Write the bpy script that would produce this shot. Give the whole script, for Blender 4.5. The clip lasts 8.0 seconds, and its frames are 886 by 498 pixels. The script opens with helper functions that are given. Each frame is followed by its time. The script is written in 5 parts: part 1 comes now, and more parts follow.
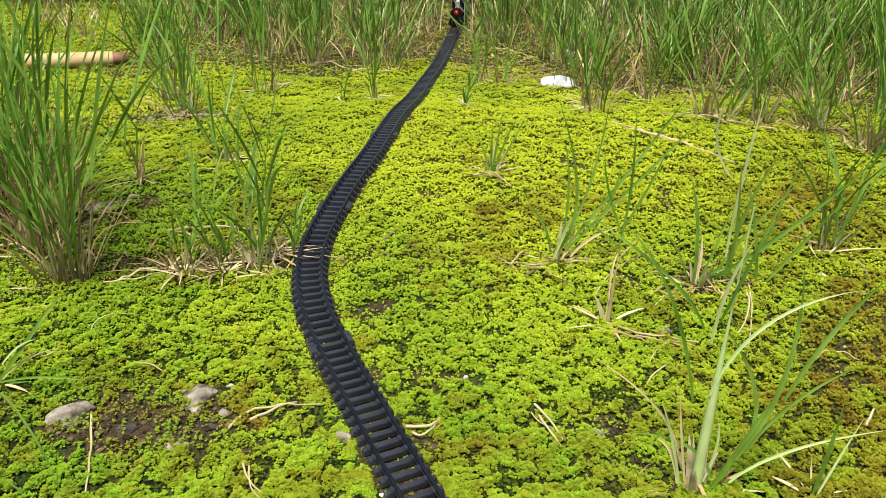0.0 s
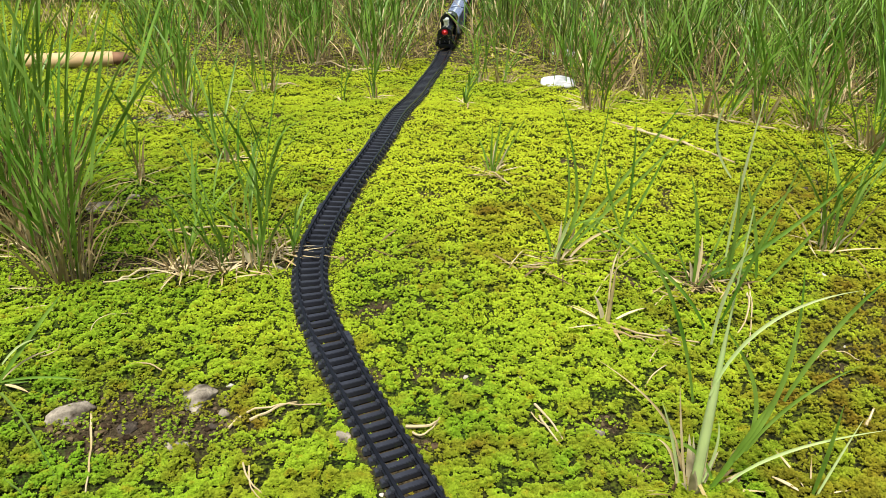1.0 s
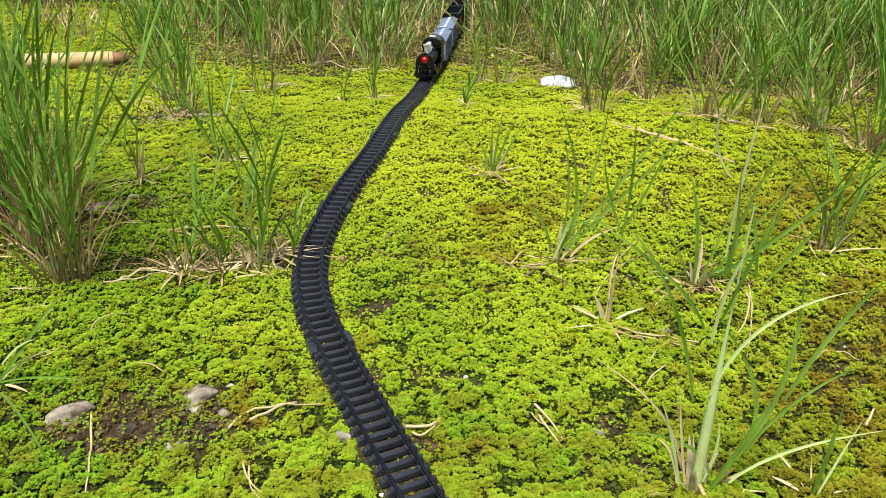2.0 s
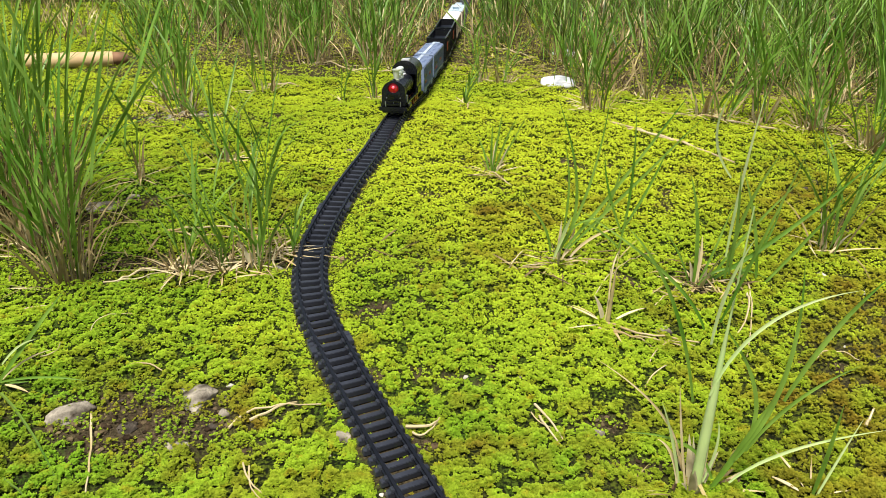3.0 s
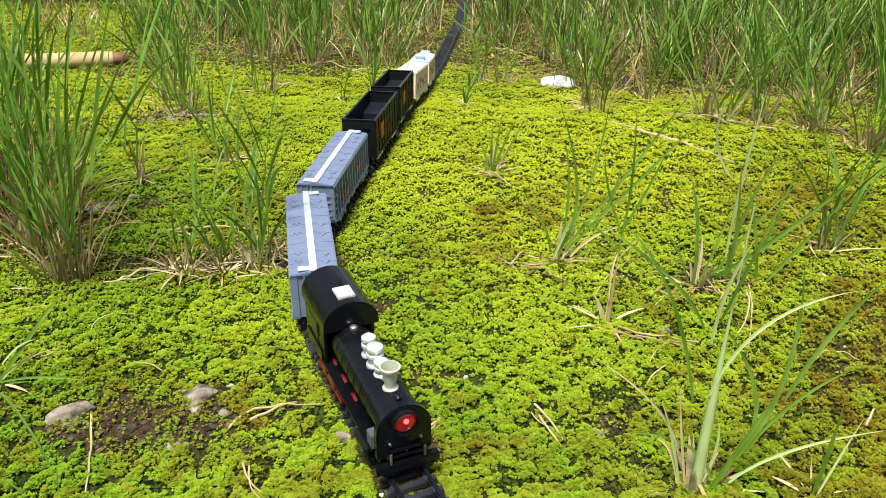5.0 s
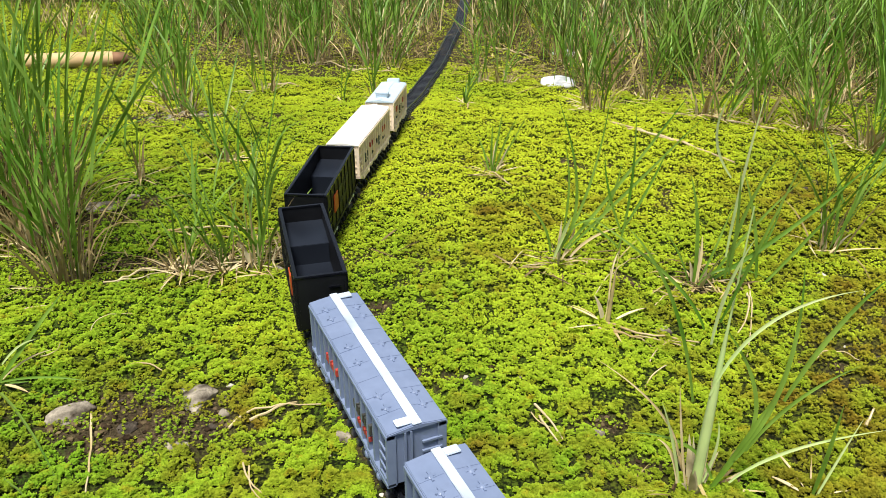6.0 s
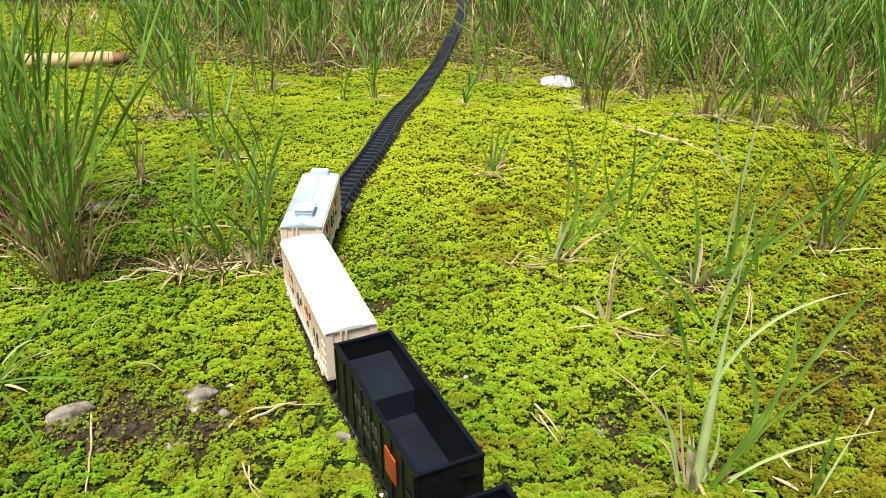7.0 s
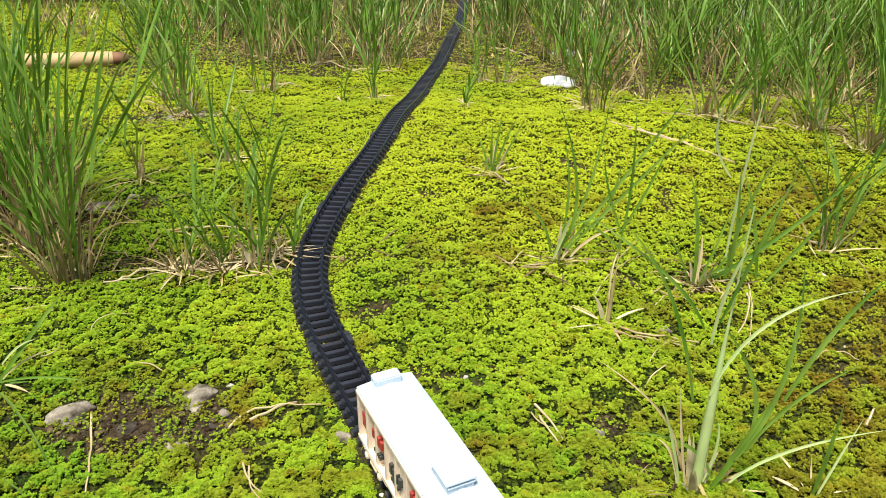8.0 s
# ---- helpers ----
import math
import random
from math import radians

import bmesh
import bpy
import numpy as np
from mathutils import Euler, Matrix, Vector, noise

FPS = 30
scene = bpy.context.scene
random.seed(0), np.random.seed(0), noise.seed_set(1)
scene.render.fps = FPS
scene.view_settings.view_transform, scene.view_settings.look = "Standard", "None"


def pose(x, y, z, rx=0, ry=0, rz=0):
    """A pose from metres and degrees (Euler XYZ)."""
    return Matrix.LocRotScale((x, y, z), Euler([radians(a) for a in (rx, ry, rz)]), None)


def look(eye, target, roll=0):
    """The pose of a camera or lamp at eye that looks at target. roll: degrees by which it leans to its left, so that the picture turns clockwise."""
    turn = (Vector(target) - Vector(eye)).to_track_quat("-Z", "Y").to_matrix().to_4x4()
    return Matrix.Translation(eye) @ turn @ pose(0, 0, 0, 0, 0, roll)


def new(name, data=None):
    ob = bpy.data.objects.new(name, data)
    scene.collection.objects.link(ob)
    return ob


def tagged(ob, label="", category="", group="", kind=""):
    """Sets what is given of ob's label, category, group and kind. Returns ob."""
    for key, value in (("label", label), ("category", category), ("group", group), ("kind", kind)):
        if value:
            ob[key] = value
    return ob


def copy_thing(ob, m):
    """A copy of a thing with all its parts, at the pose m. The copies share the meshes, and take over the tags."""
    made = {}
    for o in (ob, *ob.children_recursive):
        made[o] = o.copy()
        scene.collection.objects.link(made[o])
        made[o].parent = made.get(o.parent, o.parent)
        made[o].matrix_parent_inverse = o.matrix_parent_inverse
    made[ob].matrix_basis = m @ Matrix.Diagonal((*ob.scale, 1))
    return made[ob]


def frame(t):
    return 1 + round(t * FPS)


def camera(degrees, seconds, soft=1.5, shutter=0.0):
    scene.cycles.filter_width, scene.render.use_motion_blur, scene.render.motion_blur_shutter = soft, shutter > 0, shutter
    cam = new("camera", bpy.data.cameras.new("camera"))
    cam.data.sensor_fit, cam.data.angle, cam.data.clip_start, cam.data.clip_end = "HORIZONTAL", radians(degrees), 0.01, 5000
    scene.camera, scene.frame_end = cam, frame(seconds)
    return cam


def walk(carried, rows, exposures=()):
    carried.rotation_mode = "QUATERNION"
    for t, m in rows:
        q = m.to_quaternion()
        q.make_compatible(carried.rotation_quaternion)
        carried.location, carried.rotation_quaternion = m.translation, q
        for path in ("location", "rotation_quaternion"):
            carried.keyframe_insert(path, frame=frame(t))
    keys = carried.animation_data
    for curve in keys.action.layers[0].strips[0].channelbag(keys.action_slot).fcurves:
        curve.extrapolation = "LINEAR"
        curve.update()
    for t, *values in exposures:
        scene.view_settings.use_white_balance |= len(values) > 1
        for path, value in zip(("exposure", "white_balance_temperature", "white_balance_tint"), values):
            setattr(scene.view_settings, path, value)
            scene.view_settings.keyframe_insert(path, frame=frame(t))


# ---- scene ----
cam = camera(58.5, 8.0, soft=0.8)
EYE = (0.0, 0.0, 0.2808)
VIEW = look(EYE, (0.0, math.cos(radians(27.07)), 0.2808 - math.sin(radians(27.07))))
walk(cam, [(0.0, VIEW), (8.0, VIEW)])

# ---- daylight: bright overcast ----
world = bpy.data.worlds.new("overcast_sky")
scene.world = world
world.use_nodes = True
wn = world.node_tree.nodes
sky = wn.new("ShaderNodeTexSky")
sky.sky_type, sky.sun_disc = "NISHITA", False
sky.sun_elevation, sky.sun_rotation = radians(68), radians(198)
cloud = wn.new("ShaderNodeHueSaturation")
cloud.inputs["Saturation"].default_value = 0.62
world.node_tree.links.new(sky.outputs[0], cloud.inputs["Color"])
world.node_tree.links.new(cloud.outputs[0], wn["Background"].inputs[0])
wn["Background"].inputs[1].default_value = 0.068
sun_data = bpy.data.lights.new("sun", "SUN")
sun_data.energy, sun_data.angle, sun_data.color = 3.9, radians(14), (1.0, 0.97, 0.92)
sun = new("sun", sun_data)
sun.matrix_world = look((-0.30, -0.30, 2.4), (0, 0.6, 0))
scene.view_settings.exposure = 0.71

RNG = np.random.default_rng(7)


# ---- materials ----
def material(name, base, rough=0.6, metal=0.0, spread=0.0, scale=200.0, bump=0.0, bump_scale=600.0, second=None,
             second_scale=30.0, island=0.0, coat=0.0, translucent=0.0, emit=0.0, gloss=0.5):
    """Principled surface with colour variation at two scales and fine relief; lengths in metres."""
    m = bpy.data.materials.new(name)
    m.use_nodes = True
    n, link = m.node_tree.nodes, m.node_tree.links.new
    b = n["Principled BSDF"]
    b.inputs["Roughness"].default_value = rough
    b.inputs["Specular IOR Level"].default_value = gloss
    b.inputs["Metallic"].default_value = metal
    b.inputs["Coat Weight"].default_value = coat
    b.inputs["Base Color"].default_value = (*base, 1)
    if emit:
        b.inputs["Emission Color"].default_value = (*base, 1)
        b.inputs["Emission Strength"].default_value = emit
    co = n.new("ShaderNodeTexCoord")
    colour = None
    if spread or second or island:
        mix = n.new("ShaderNodeMix")
        mix.data_type = "RGBA"
        mix.inputs["A"].default_value = (*base, 1)
        mix.inputs["B"].default_value = (*(second or [c * 0.5 for c in base]), 1)
        big = n.new("ShaderNodeTexNoise")
        big.inputs["Scale"].default_value, big.inputs["Detail"].default_value = second_scale, 4
        link(co.outputs["Object"], big.inputs["Vector"])
        ramp = n.new("ShaderNodeMapRange")
        ramp.inputs["From Min"].default_value, ramp.inputs["From Max"].default_value = 0.38, 0.68
        link(big.outputs["Fac"], ramp.inputs["Value"])
        link(ramp.outputs["Result"], mix.inputs["Factor"])
        colour = mix.outputs["Result"]
        hsv = n.new("ShaderNodeHueSaturation")
        fine = n.new("ShaderNodeTexNoise")
        fine.inputs["Scale"].default_value, fine.inputs["Detail"].default_value = scale, 3
        link(co.outputs["Object"], fine.inputs["Vector"])
        val = n.new("ShaderNodeMapRange")
        val.inputs["To Min"].default_value, val.inputs["To Max"].default_value = 1 - spread * 2, 1 + spread * 2
        link(fine.outputs["Fac"], val.inputs["Value"])
        value = val.outputs["Result"]
        if island:
            geo = n.new("ShaderNodeNewGeometry")
            isl = n.new("ShaderNodeMapRange")
            isl.inputs["To Min"].default_value, isl.inputs["To Max"].default_value = 1 - island, 1 + island
            link(geo.outputs["Random Per Island"], isl.inputs["Value"])
            mul = n.new("ShaderNodeMath")
            mul.operation = "MULTIPLY"
            link(value, mul.inputs[0])
            link(isl.outputs["Result"], mul.inputs[1])
            value = mul.outputs[0]
            hue = n.new("ShaderNodeMapRange")
            hue.inputs["To Min"].default_value, hue.inputs["To Max"].default_value = 0.5 - island * 0.025, 0.5 + island * 0.02
            link(geo.outputs["Random Per Island"], hue.inputs["Value"])
            link(hue.outputs["Result"], hsv.inputs["Hue"])
        link(value, hsv.inputs["Value"])
        link(colour, hsv.inputs["Color"])
        colour = hsv.outputs["Color"]
        link(colour, b.inputs["Base Color"])
    if bump:
        tex = n.new("ShaderNodeTexNoise")
        tex.inputs["Scale"].default_value, tex.inputs["Detail"].default_value = bump_scale, 4
        link(co.outputs["Object"], tex.inputs["Vector"])
        bp = n.new("ShaderNodeBump")
        bp.inputs["Strength"].default_value, bp.inputs["Distance"].default_value = bump, 0.6 / bump_scale
        link(tex.outputs["Fac"], bp.inputs["Height"])
        link(bp.outputs["Normal"], b.inputs["Normal"])
    if translucent:
        tr = n.new("ShaderNodeBsdfTranslucent")
        if colour:
            link(colour, tr.inputs["Color"])
        else:
            tr.inputs["Color"].default_value = (*base, 1)
        ms = n.new("ShaderNodeMixShader")
        ms.inputs[0].default_value = translucent
        link(b.outputs[0], ms.inputs[1])
        link(tr.outputs[0], ms.inputs[2])
        link(ms.outputs[0], n["Material Output"].inputs[0])
    return m


SLEEPER = material("black_track_plastic", (0.034, 0.037, 0.047), 0.32, spread=0.2, scale=500, bump=0.15, bump_scale=1500)
RAIL = material("black_rail_plastic", (0.008, 0.009, 0.012), 0.27, spread=0.15, scale=300)
BLACK = material("black_gloss_plastic", (0.0045, 0.005, 0.007), 0.24, spread=0.2, scale=150, bump=0.05, bump_scale=700)
INNER = material("black_satin_plastic", (0.015, 0.019, 0.028), 0.3, spread=0.2, scale=60)
HULL = material("black_satin_hull", (0.006, 0.0065, 0.008), 0.5, spread=0.2, scale=150, bump=0.05, bump_scale=700, gloss=0.3)
GREY = material("blue_grey_plastic", (0.185, 0.23, 0.34), 0.42, spread=0.06, scale=200, second=(0.16, 0.205, 0.31), second_scale=40, bump=0.05)
PALE = material("pale_blue_plastic", (0.62, 0.70, 0.80), 0.4, spread=0.04, scale=200)
CREAM = material("cream_plastic", (0.84, 0.69, 0.53), 0.45, spread=0.04, scale=150, second=(0.80, 0.64, 0.47), second_scale=30)
WHITE = material("white_plastic", (0.80, 0.80, 0.78), 0.4, spread=0.03, scale=150)
SILVER = material("silver_paint", (0.72, 0.76, 0.72), 0.3, metal=0.25, spread=0.08)
CHIMNEY = material("cream_silver_paint", (0.62, 0.64, 0.5), 0.35, metal=0.3, spread=0.08)
STEEL = material("dull_steel", (0.5, 0.5, 0.5), 0.35, metal=0.9, spread=0.1)
RED = material("red_plastic", (0.24, 0.012, 0.010), 0.4, spread=0.1)
ORANGE = material("orange_print", (0.50, 0.075, 0.02), 0.5, spread=0.08)
INK = material("grey_green_print", (0.055, 0.06, 0.038), 0.6, spread=0.1)
DARK_INK = material("dark_print", (0.06, 0.06, 0.05), 0.6, spread=0.1)
RED_INK = material("red_print", (0.5, 0.06, 0.04), 0.6, spread=0.1)
LAMP = material("red_lamp", (1.0, 0.04, 0.05), 0.3, emit=4.0)
LENS = material("red_lens", (0.20, 0.004, 0.006), 0.12, emit=0.3, coat=1.0)


# ---- mesh helpers ----
class Shape:
    """Vertices and faces gathered into one mesh."""

    def __init__(self):
        self.v, self.f = [], []

    def add(self, verts, faces):
        k = len(self.v)
        self.v += [tuple(p) for p in verts]
        self.f += [tuple(i + k for i in face) for face in faces]
        return self

    def box(self, c, s, top=1.0):
        x, y, z = (a / 2 for a in s)
        v = [(c[0] + i * x * (top if k > 0 else 1), c[1] + j * y * (top if k > 0 else 1), c[2] + k * z)
             for k in (-1, 1) for i, j in ((-1, -1), (1, -1), (1, 1), (-1, 1))]
        return self.add(v, [(3, 2, 1, 0), (4, 5, 6, 7), (0, 1, 5, 4), (1, 2, 6, 5), (2, 3, 7, 6), (3, 0, 4, 7)])

    def lathe(self, origin, axis, profile, n=20):
        """profile: (distance along the axis, radius) rings, closed at both ends."""
        axis = Vector(axis).normalized()
        u = axis.orthogonal().normalized()
        w = axis.cross(u)
        v, f = [], []
        for d, r in profile:
            for k in range(n):
                a = 2 * math.pi * k / n
                v.append(Vector(origin) + axis * d + (u * math.cos(a) + w * math.sin(a)) * r)
        for i in range(len(profile) - 1):
            for k in range(n):
                k2 = (k + 1) % n
                f.append((i * n + k, i * n + k2, (i + 1) * n + k2, (i + 1) * n + k))
        f.append(tuple(reversed(range(n))))
        f.append(tuple(range((len(profile) - 1) * n, len(profile) * n)))
        return self.add(v, f)

    def prism(self, outline, x0, x1):
        """An outline of (y, z), counter-clockwise seen from +x, drawn out along x."""
        n = len(outline)
        v = [(x0, y, z) for y, z in outline] + [(x1, y, z) for y, z in outline]
        f = [(i, (i + 1) % n, n + (i + 1) % n, n + i) for i in range(n)]
        return self.add(v, f + [tuple(reversed(range(n))), tuple(range(n, 2 * n))])

    def tube(self, points, radii, n=6):
        pts = [Vector(p) for p in points]
        v, f = [], []
        for i, p in enumerate(pts):
            d = (pts[min(i + 1, len(pts) - 1)] - pts[max(i - 1, 0)]).normalized()
            u = d.cross(Vector((0.31, 0.17, 0.93))).normalized()
            w = d.cross(u)
            for k in range(n):
                a = 2 * math.pi * k / n
                v.append(p + (u * math.cos(a) + w * math.sin(a)) * radii[i])
        for i in range(len(pts) - 1):
            for k in range(n):
                k2 = (k + 1) % n
                f.append((i * n + k, i * n + k2, (i + 1) * n + k2, (i + 1) * n + k))
        f += [tuple(reversed(range(n))), tuple(range((len(pts) - 1) * n, len(pts) * n))]
        return self.add(v, f)

    def mesh(self, name, mat, bevel=0.0, smooth=False):
        bm = bmesh.new()
        vs = [bm.verts.new(p) for p in self.v]
        for face in self.f:
            bm.faces.new([vs[i] for i in face])
        bmesh.ops.recalc_face_normals(bm, faces=bm.faces)
        if bevel:
            sharp = [e for e in bm.edges if len(e.link_faces) == 2 and e.calc_face_angle(0) > 0.6]
            bmesh.ops.bevel(bm, geom=sharp, offset=bevel, segments=2, affect="EDGES", clamp_overlap=True)
        for face in bm.faces:
            face.smooth = smooth
        me = bpy.data.meshes.new(name)
        bm.to_mesh(me)
        bm.free()
        if smooth:
            me.set_sharp_from_angle(angle=radians(40))
        me.materials.append(mat)
        return me


def part(name, data, parent, label="", m=None):
    ob = new(name, data)
    ob.parent = parent
    if m is not None:
        ob.matrix_basis = m
    return tagged(ob, label)


def big_mesh(name, verts, faces, mat, smooth=False):
    """One mesh from arrays; faces all of one size."""
    me = bpy.data.meshes.new(name)
    k = faces.shape[1]
    me.vertices.add(len(verts))
    me.vertices.foreach_set("co", verts.astype(np.float32).ravel())
    me.loops.add(faces.size)
    me.loops.foreach_set("vertex_index", faces.astype(np.int32).ravel())
    me.polygons.add(len(faces))
    me.polygons.foreach_set("loop_start", np.arange(0, faces.size, k, dtype=np.int32))
    me.polygons.foreach_set("loop_total", np.full(len(faces), k, dtype=np.int32))
    me.polygons.foreach_set("use_smooth", np.full(len(faces), smooth, dtype=bool))
    me.update(calc_edges=True)
    me.validate()
    me.materials.append(mat)
    return me


def lattice(seed):
    return np.random.default_rng(seed).random((256, 256))


LATTICES = [lattice(k) for k in range(6)]


def value_noise(x, y, scale, seed=0):
    """Smooth noise from 0 to 1 with cells of that many metres."""
    g = LATTICES[seed]
    u, v = x / scale + 77.3, y / scale + 31.7
    i, j = np.floor(u).astype(int), np.floor(v).astype(int)
    a, b = u - i, v - j
    a, b = a * a * (3 - 2 * a), b * b * (3 - 2 * b)
    i0, i1, j0, j1 = i % 256, (i + 1) % 256, j % 256, (j + 1) % 256
    return (g[i0, j0] * (1 - a) + g[i1, j0] * a) * (1 - b) + (g[i0, j1] * (1 - a) + g[i1, j1] * a) * b


# ---- the line of the track: start, heading, then equal lengths of even curvature ----
STEP = 0.002
CURVES = (-0.38, -3.283, -0.71, 0.63, -0.24, 0.391, -0.425, 0.287, 0.02, -0.173, 0.227, 0.146, 0.042)
CURVE_LENGTH = 0.14135


def track_line():
    x, y, a = -0.0207, 0.3037, radians(115.28)
    back = [(x - math.cos(a) * STEP * k, y - math.sin(a) * STEP * k, a) for k in range(650, 0, -1)]
    line = [(x, y, a)]
    for k in range(int(3.0 / STEP)):
        c = int(k * STEP / CURVE_LENGTH)
        turn = CURVES[c] * STEP if c < len(CURVES) else 0.0
        a += turn / 2
        x, y = x + math.cos(a) * STEP, y + math.sin(a) * STEP
        a += turn / 2
        line.append((x, y, a))
    return np.array(back + line)


LINE = track_line()
LINE_START = -650 * STEP


def on_line(s):
    """Place and heading (away from the camera) s metres along the track."""
    k = (s - LINE_START) / STEP
    i = int(min(max(math.floor(k), 0), len(LINE) - 2))
    return LINE[i] + (LINE[i + 1] - LINE[i]) * (k - i)


SLOPES = ((0.62, 0.008), (0.78, -0.0604), (0.92, -0.1165), (1.06, 0.0395), (1.22, 0.0653), (1.45, 0.0199), (1.8, -0.0047))


def fall(y):
    """The lie of the land: level near the camera, then a short bank falling away, gentler beyond; each slope sets in softly."""
    z = 0.0
    for k, c in SLOPES:
        d = np.minimum(y, 3.2) - k
        z = z + c * (np.sqrt(d * d + 0.0064) + d) / 2
    return z


def on_ground(s):
    """Place, heading and slope of the track s metres along."""
    x, y, a = on_line(s)
    z = float(fall(y))
    x2, y2, _ = on_line(s + 0.01)
    return Matrix.Translation((x, y, z)) @ Matrix.Rotation(a, 4, "Z") @ Matrix.Rotation(-math.atan2(float(fall(y2)) - z, 0.01), 4, "Y")


def line_distance(x, y):
    """Distance of many points from the track's middle, to about a millimetre."""
    pts = LINE[::4, :2]
    out = np.full(x.shape, 9.0)
    for px, py in pts:
        out = np.minimum(out, (x - px) ** 2 + (y - py) ** 2)
    return np.sqrt(out)


# ---- ground ----
def blob(x, y, cx, cy, rx, ry, power=1.0):
    return np.exp(-((((x - cx) / rx) ** 2 + ((y - cy) / ry) ** 2) ** power))


def bare(x, y):
    """How bare of moss the ground is, 0 to 1: the stony patch, the strip under the grass, brown places and small gaps;
    also dark soil painted as shade under the tall grass and the track.
    """
    spot = blob(x, y, -0.1652, 0.3442, 0.064, 0.038, 1.3) * 1.15
    edge = np.clip((x - 0.15 - 0.25 * (y - 0.3)) / 0.14, 0, 1) * np.clip((0.60 - y) / 0.2, 0, 1) * 0.62
    strip = np.maximum.reduce([blob(x, y, -0.20, 0.535, 0.15, 0.014), blob(x, y, -0.335, 0.61, 0.07, 0.035), blob(x, y, -0.33, 0.93, 0.09, 0.03),
                               blob(x, y, 0.10, 0.305, 0.03, 0.012), blob(x, y, 0.085, 0.34, 0.016, 0.010), blob(x, y, 0.19, 0.50, 0.022, 0.016), blob(x, y, -0.278, 0.51, 0.03, 0.02),
                               blob(x, y, -0.012, 0.655, 0.014, 0.008), blob(x, y, 0.047, 0.665, 0.014, 0.008), blob(x, y, -0.008, 0.742, 0.016, 0.006), blob(x, y, -0.052, 0.46, 0.012, 0.008)])
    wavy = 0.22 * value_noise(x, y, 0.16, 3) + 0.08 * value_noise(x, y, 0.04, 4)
    # Soil beneath the tall grass; its dark colour also carries the shade there.
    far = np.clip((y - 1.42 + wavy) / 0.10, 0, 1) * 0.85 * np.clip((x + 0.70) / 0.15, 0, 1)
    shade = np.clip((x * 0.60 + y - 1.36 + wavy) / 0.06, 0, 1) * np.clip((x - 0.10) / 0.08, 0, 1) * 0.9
    cell = value_noise(x, y, 0.035, 1) * 0.55 + value_noise(x, y, 0.012, 2) * 0.45
    mottle = np.clip((cell - 0.76 + 0.05 * np.clip((0.45 - y) / 0.2, 0, 1)) / 0.10, 0, 1) * 0.9
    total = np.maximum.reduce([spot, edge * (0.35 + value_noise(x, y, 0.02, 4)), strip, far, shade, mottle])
    rough_edge = (value_noise(x, y, 0.014, 5) - 0.5) * 0.55 + (value_noise(x, y, 0.004, 2) - 0.5) * 0.5
    # Dark soil band along the track paints in the shade between sleepers.
    return np.maximum(np.clip(total + rough_edge * (total > 0.08), 0, 1), np.clip((0.0155 - line_distance(x, y)) / 0.003, 0, 1) * 0.95)


def tone(x, y):
    """From deep green (0) to yellow (1) moss."""
    t = 0.58 + 0.30 * blob(x, y, 0.10, 0.80, 0.30, 0.26) - 0.42 * blob(x, y, -0.28, 0.62, 0.16, 0.20) - 0.45 * blob(x, y, -0.15, 0.33, 0.22, 0.11) + 0.15 * blob(x, y, -0.12, 0.45, 0.10, 0.05)
    t = t + 0.12 * np.clip((y - 0.55) / 0.2, 0, 1) - 0.16 * np.clip((0.44 - y) / 0.12, 0, 1)
    return np.clip(t + (value_noise(x, y, 0.09, 4) - 0.5) * 0.5 + (value_noise(x, y, 0.025, 5) - 0.5) * 0.35, 0, 1)


def browning(x, y):
    """Dried, brown-olive moss."""
    b = 0.75 * np.clip((x - 0.10) / 0.2, 0, 1) * np.clip((0.56 - y) / 0.2, 0, 1) + 0.5 * blob(x, y, -0.16, 0.35, 0.09, 0.05) + 0.55 * blob(x, y, 0.33, 0.62, 0.08, 0.08) + 0.25 * blob(x, y, 0.07, 0.30, 0.13, 0.06) + 0.9 * blob(x, y, 0.033, 0.622, 0.014, 0.010) 
    b += 0.5 * np.clip((1.0 - y) / 0.5, 0.4, 1) * np.clip((value_noise(x, y, 0.05, 2) * 0.6 + value_noise(x, y, 0.016, 0) * 0.4 - 0.60) / 0.2, 0, 1)
    return np.clip(b + (value_noise(x, y, 0.011, 1) - 0.5) * 0.8 * (b > 0.05), 0, 1)


def relief(x, y):
    """Height of the ground in metres: soft mounds, cushions of moss; pressed flat under the track."""
    d = line_distance(x, y)
    flat = np.clip((d - 0.012) / 0.03, 0, 1)
    z = (value_noise(x, y, 0.16, 0) - 0.5) * 0.010 + (value_noise(x, y, 0.045, 1) - 0.5) * 0.004
    fine = (value_noise(x, y, 0.013, 2) - 0.5) * 0.0046 + (value_noise(x, y, 0.0065, 3) - 0.5) * 0.0034
    return fall(y) + z * flat + fine * (0.2 + 0.8 * flat) - 0.0012 - 0.0022 * bare(x, y) * flat - 0.0006 * (1 - flat)


def axis(lo, hi, step, far):
    """Even steps from lo to hi, then growing ones out to far on both sides."""
    mid = np.arange(lo, hi, step)
    out, d, p = [], step, 0.0
    while p < far:
        d *= 1.28
        p += d
        out.append(p)
    out = np.array(out)
    return np.concatenate([(lo - out)[::-1], mid, hi + out])


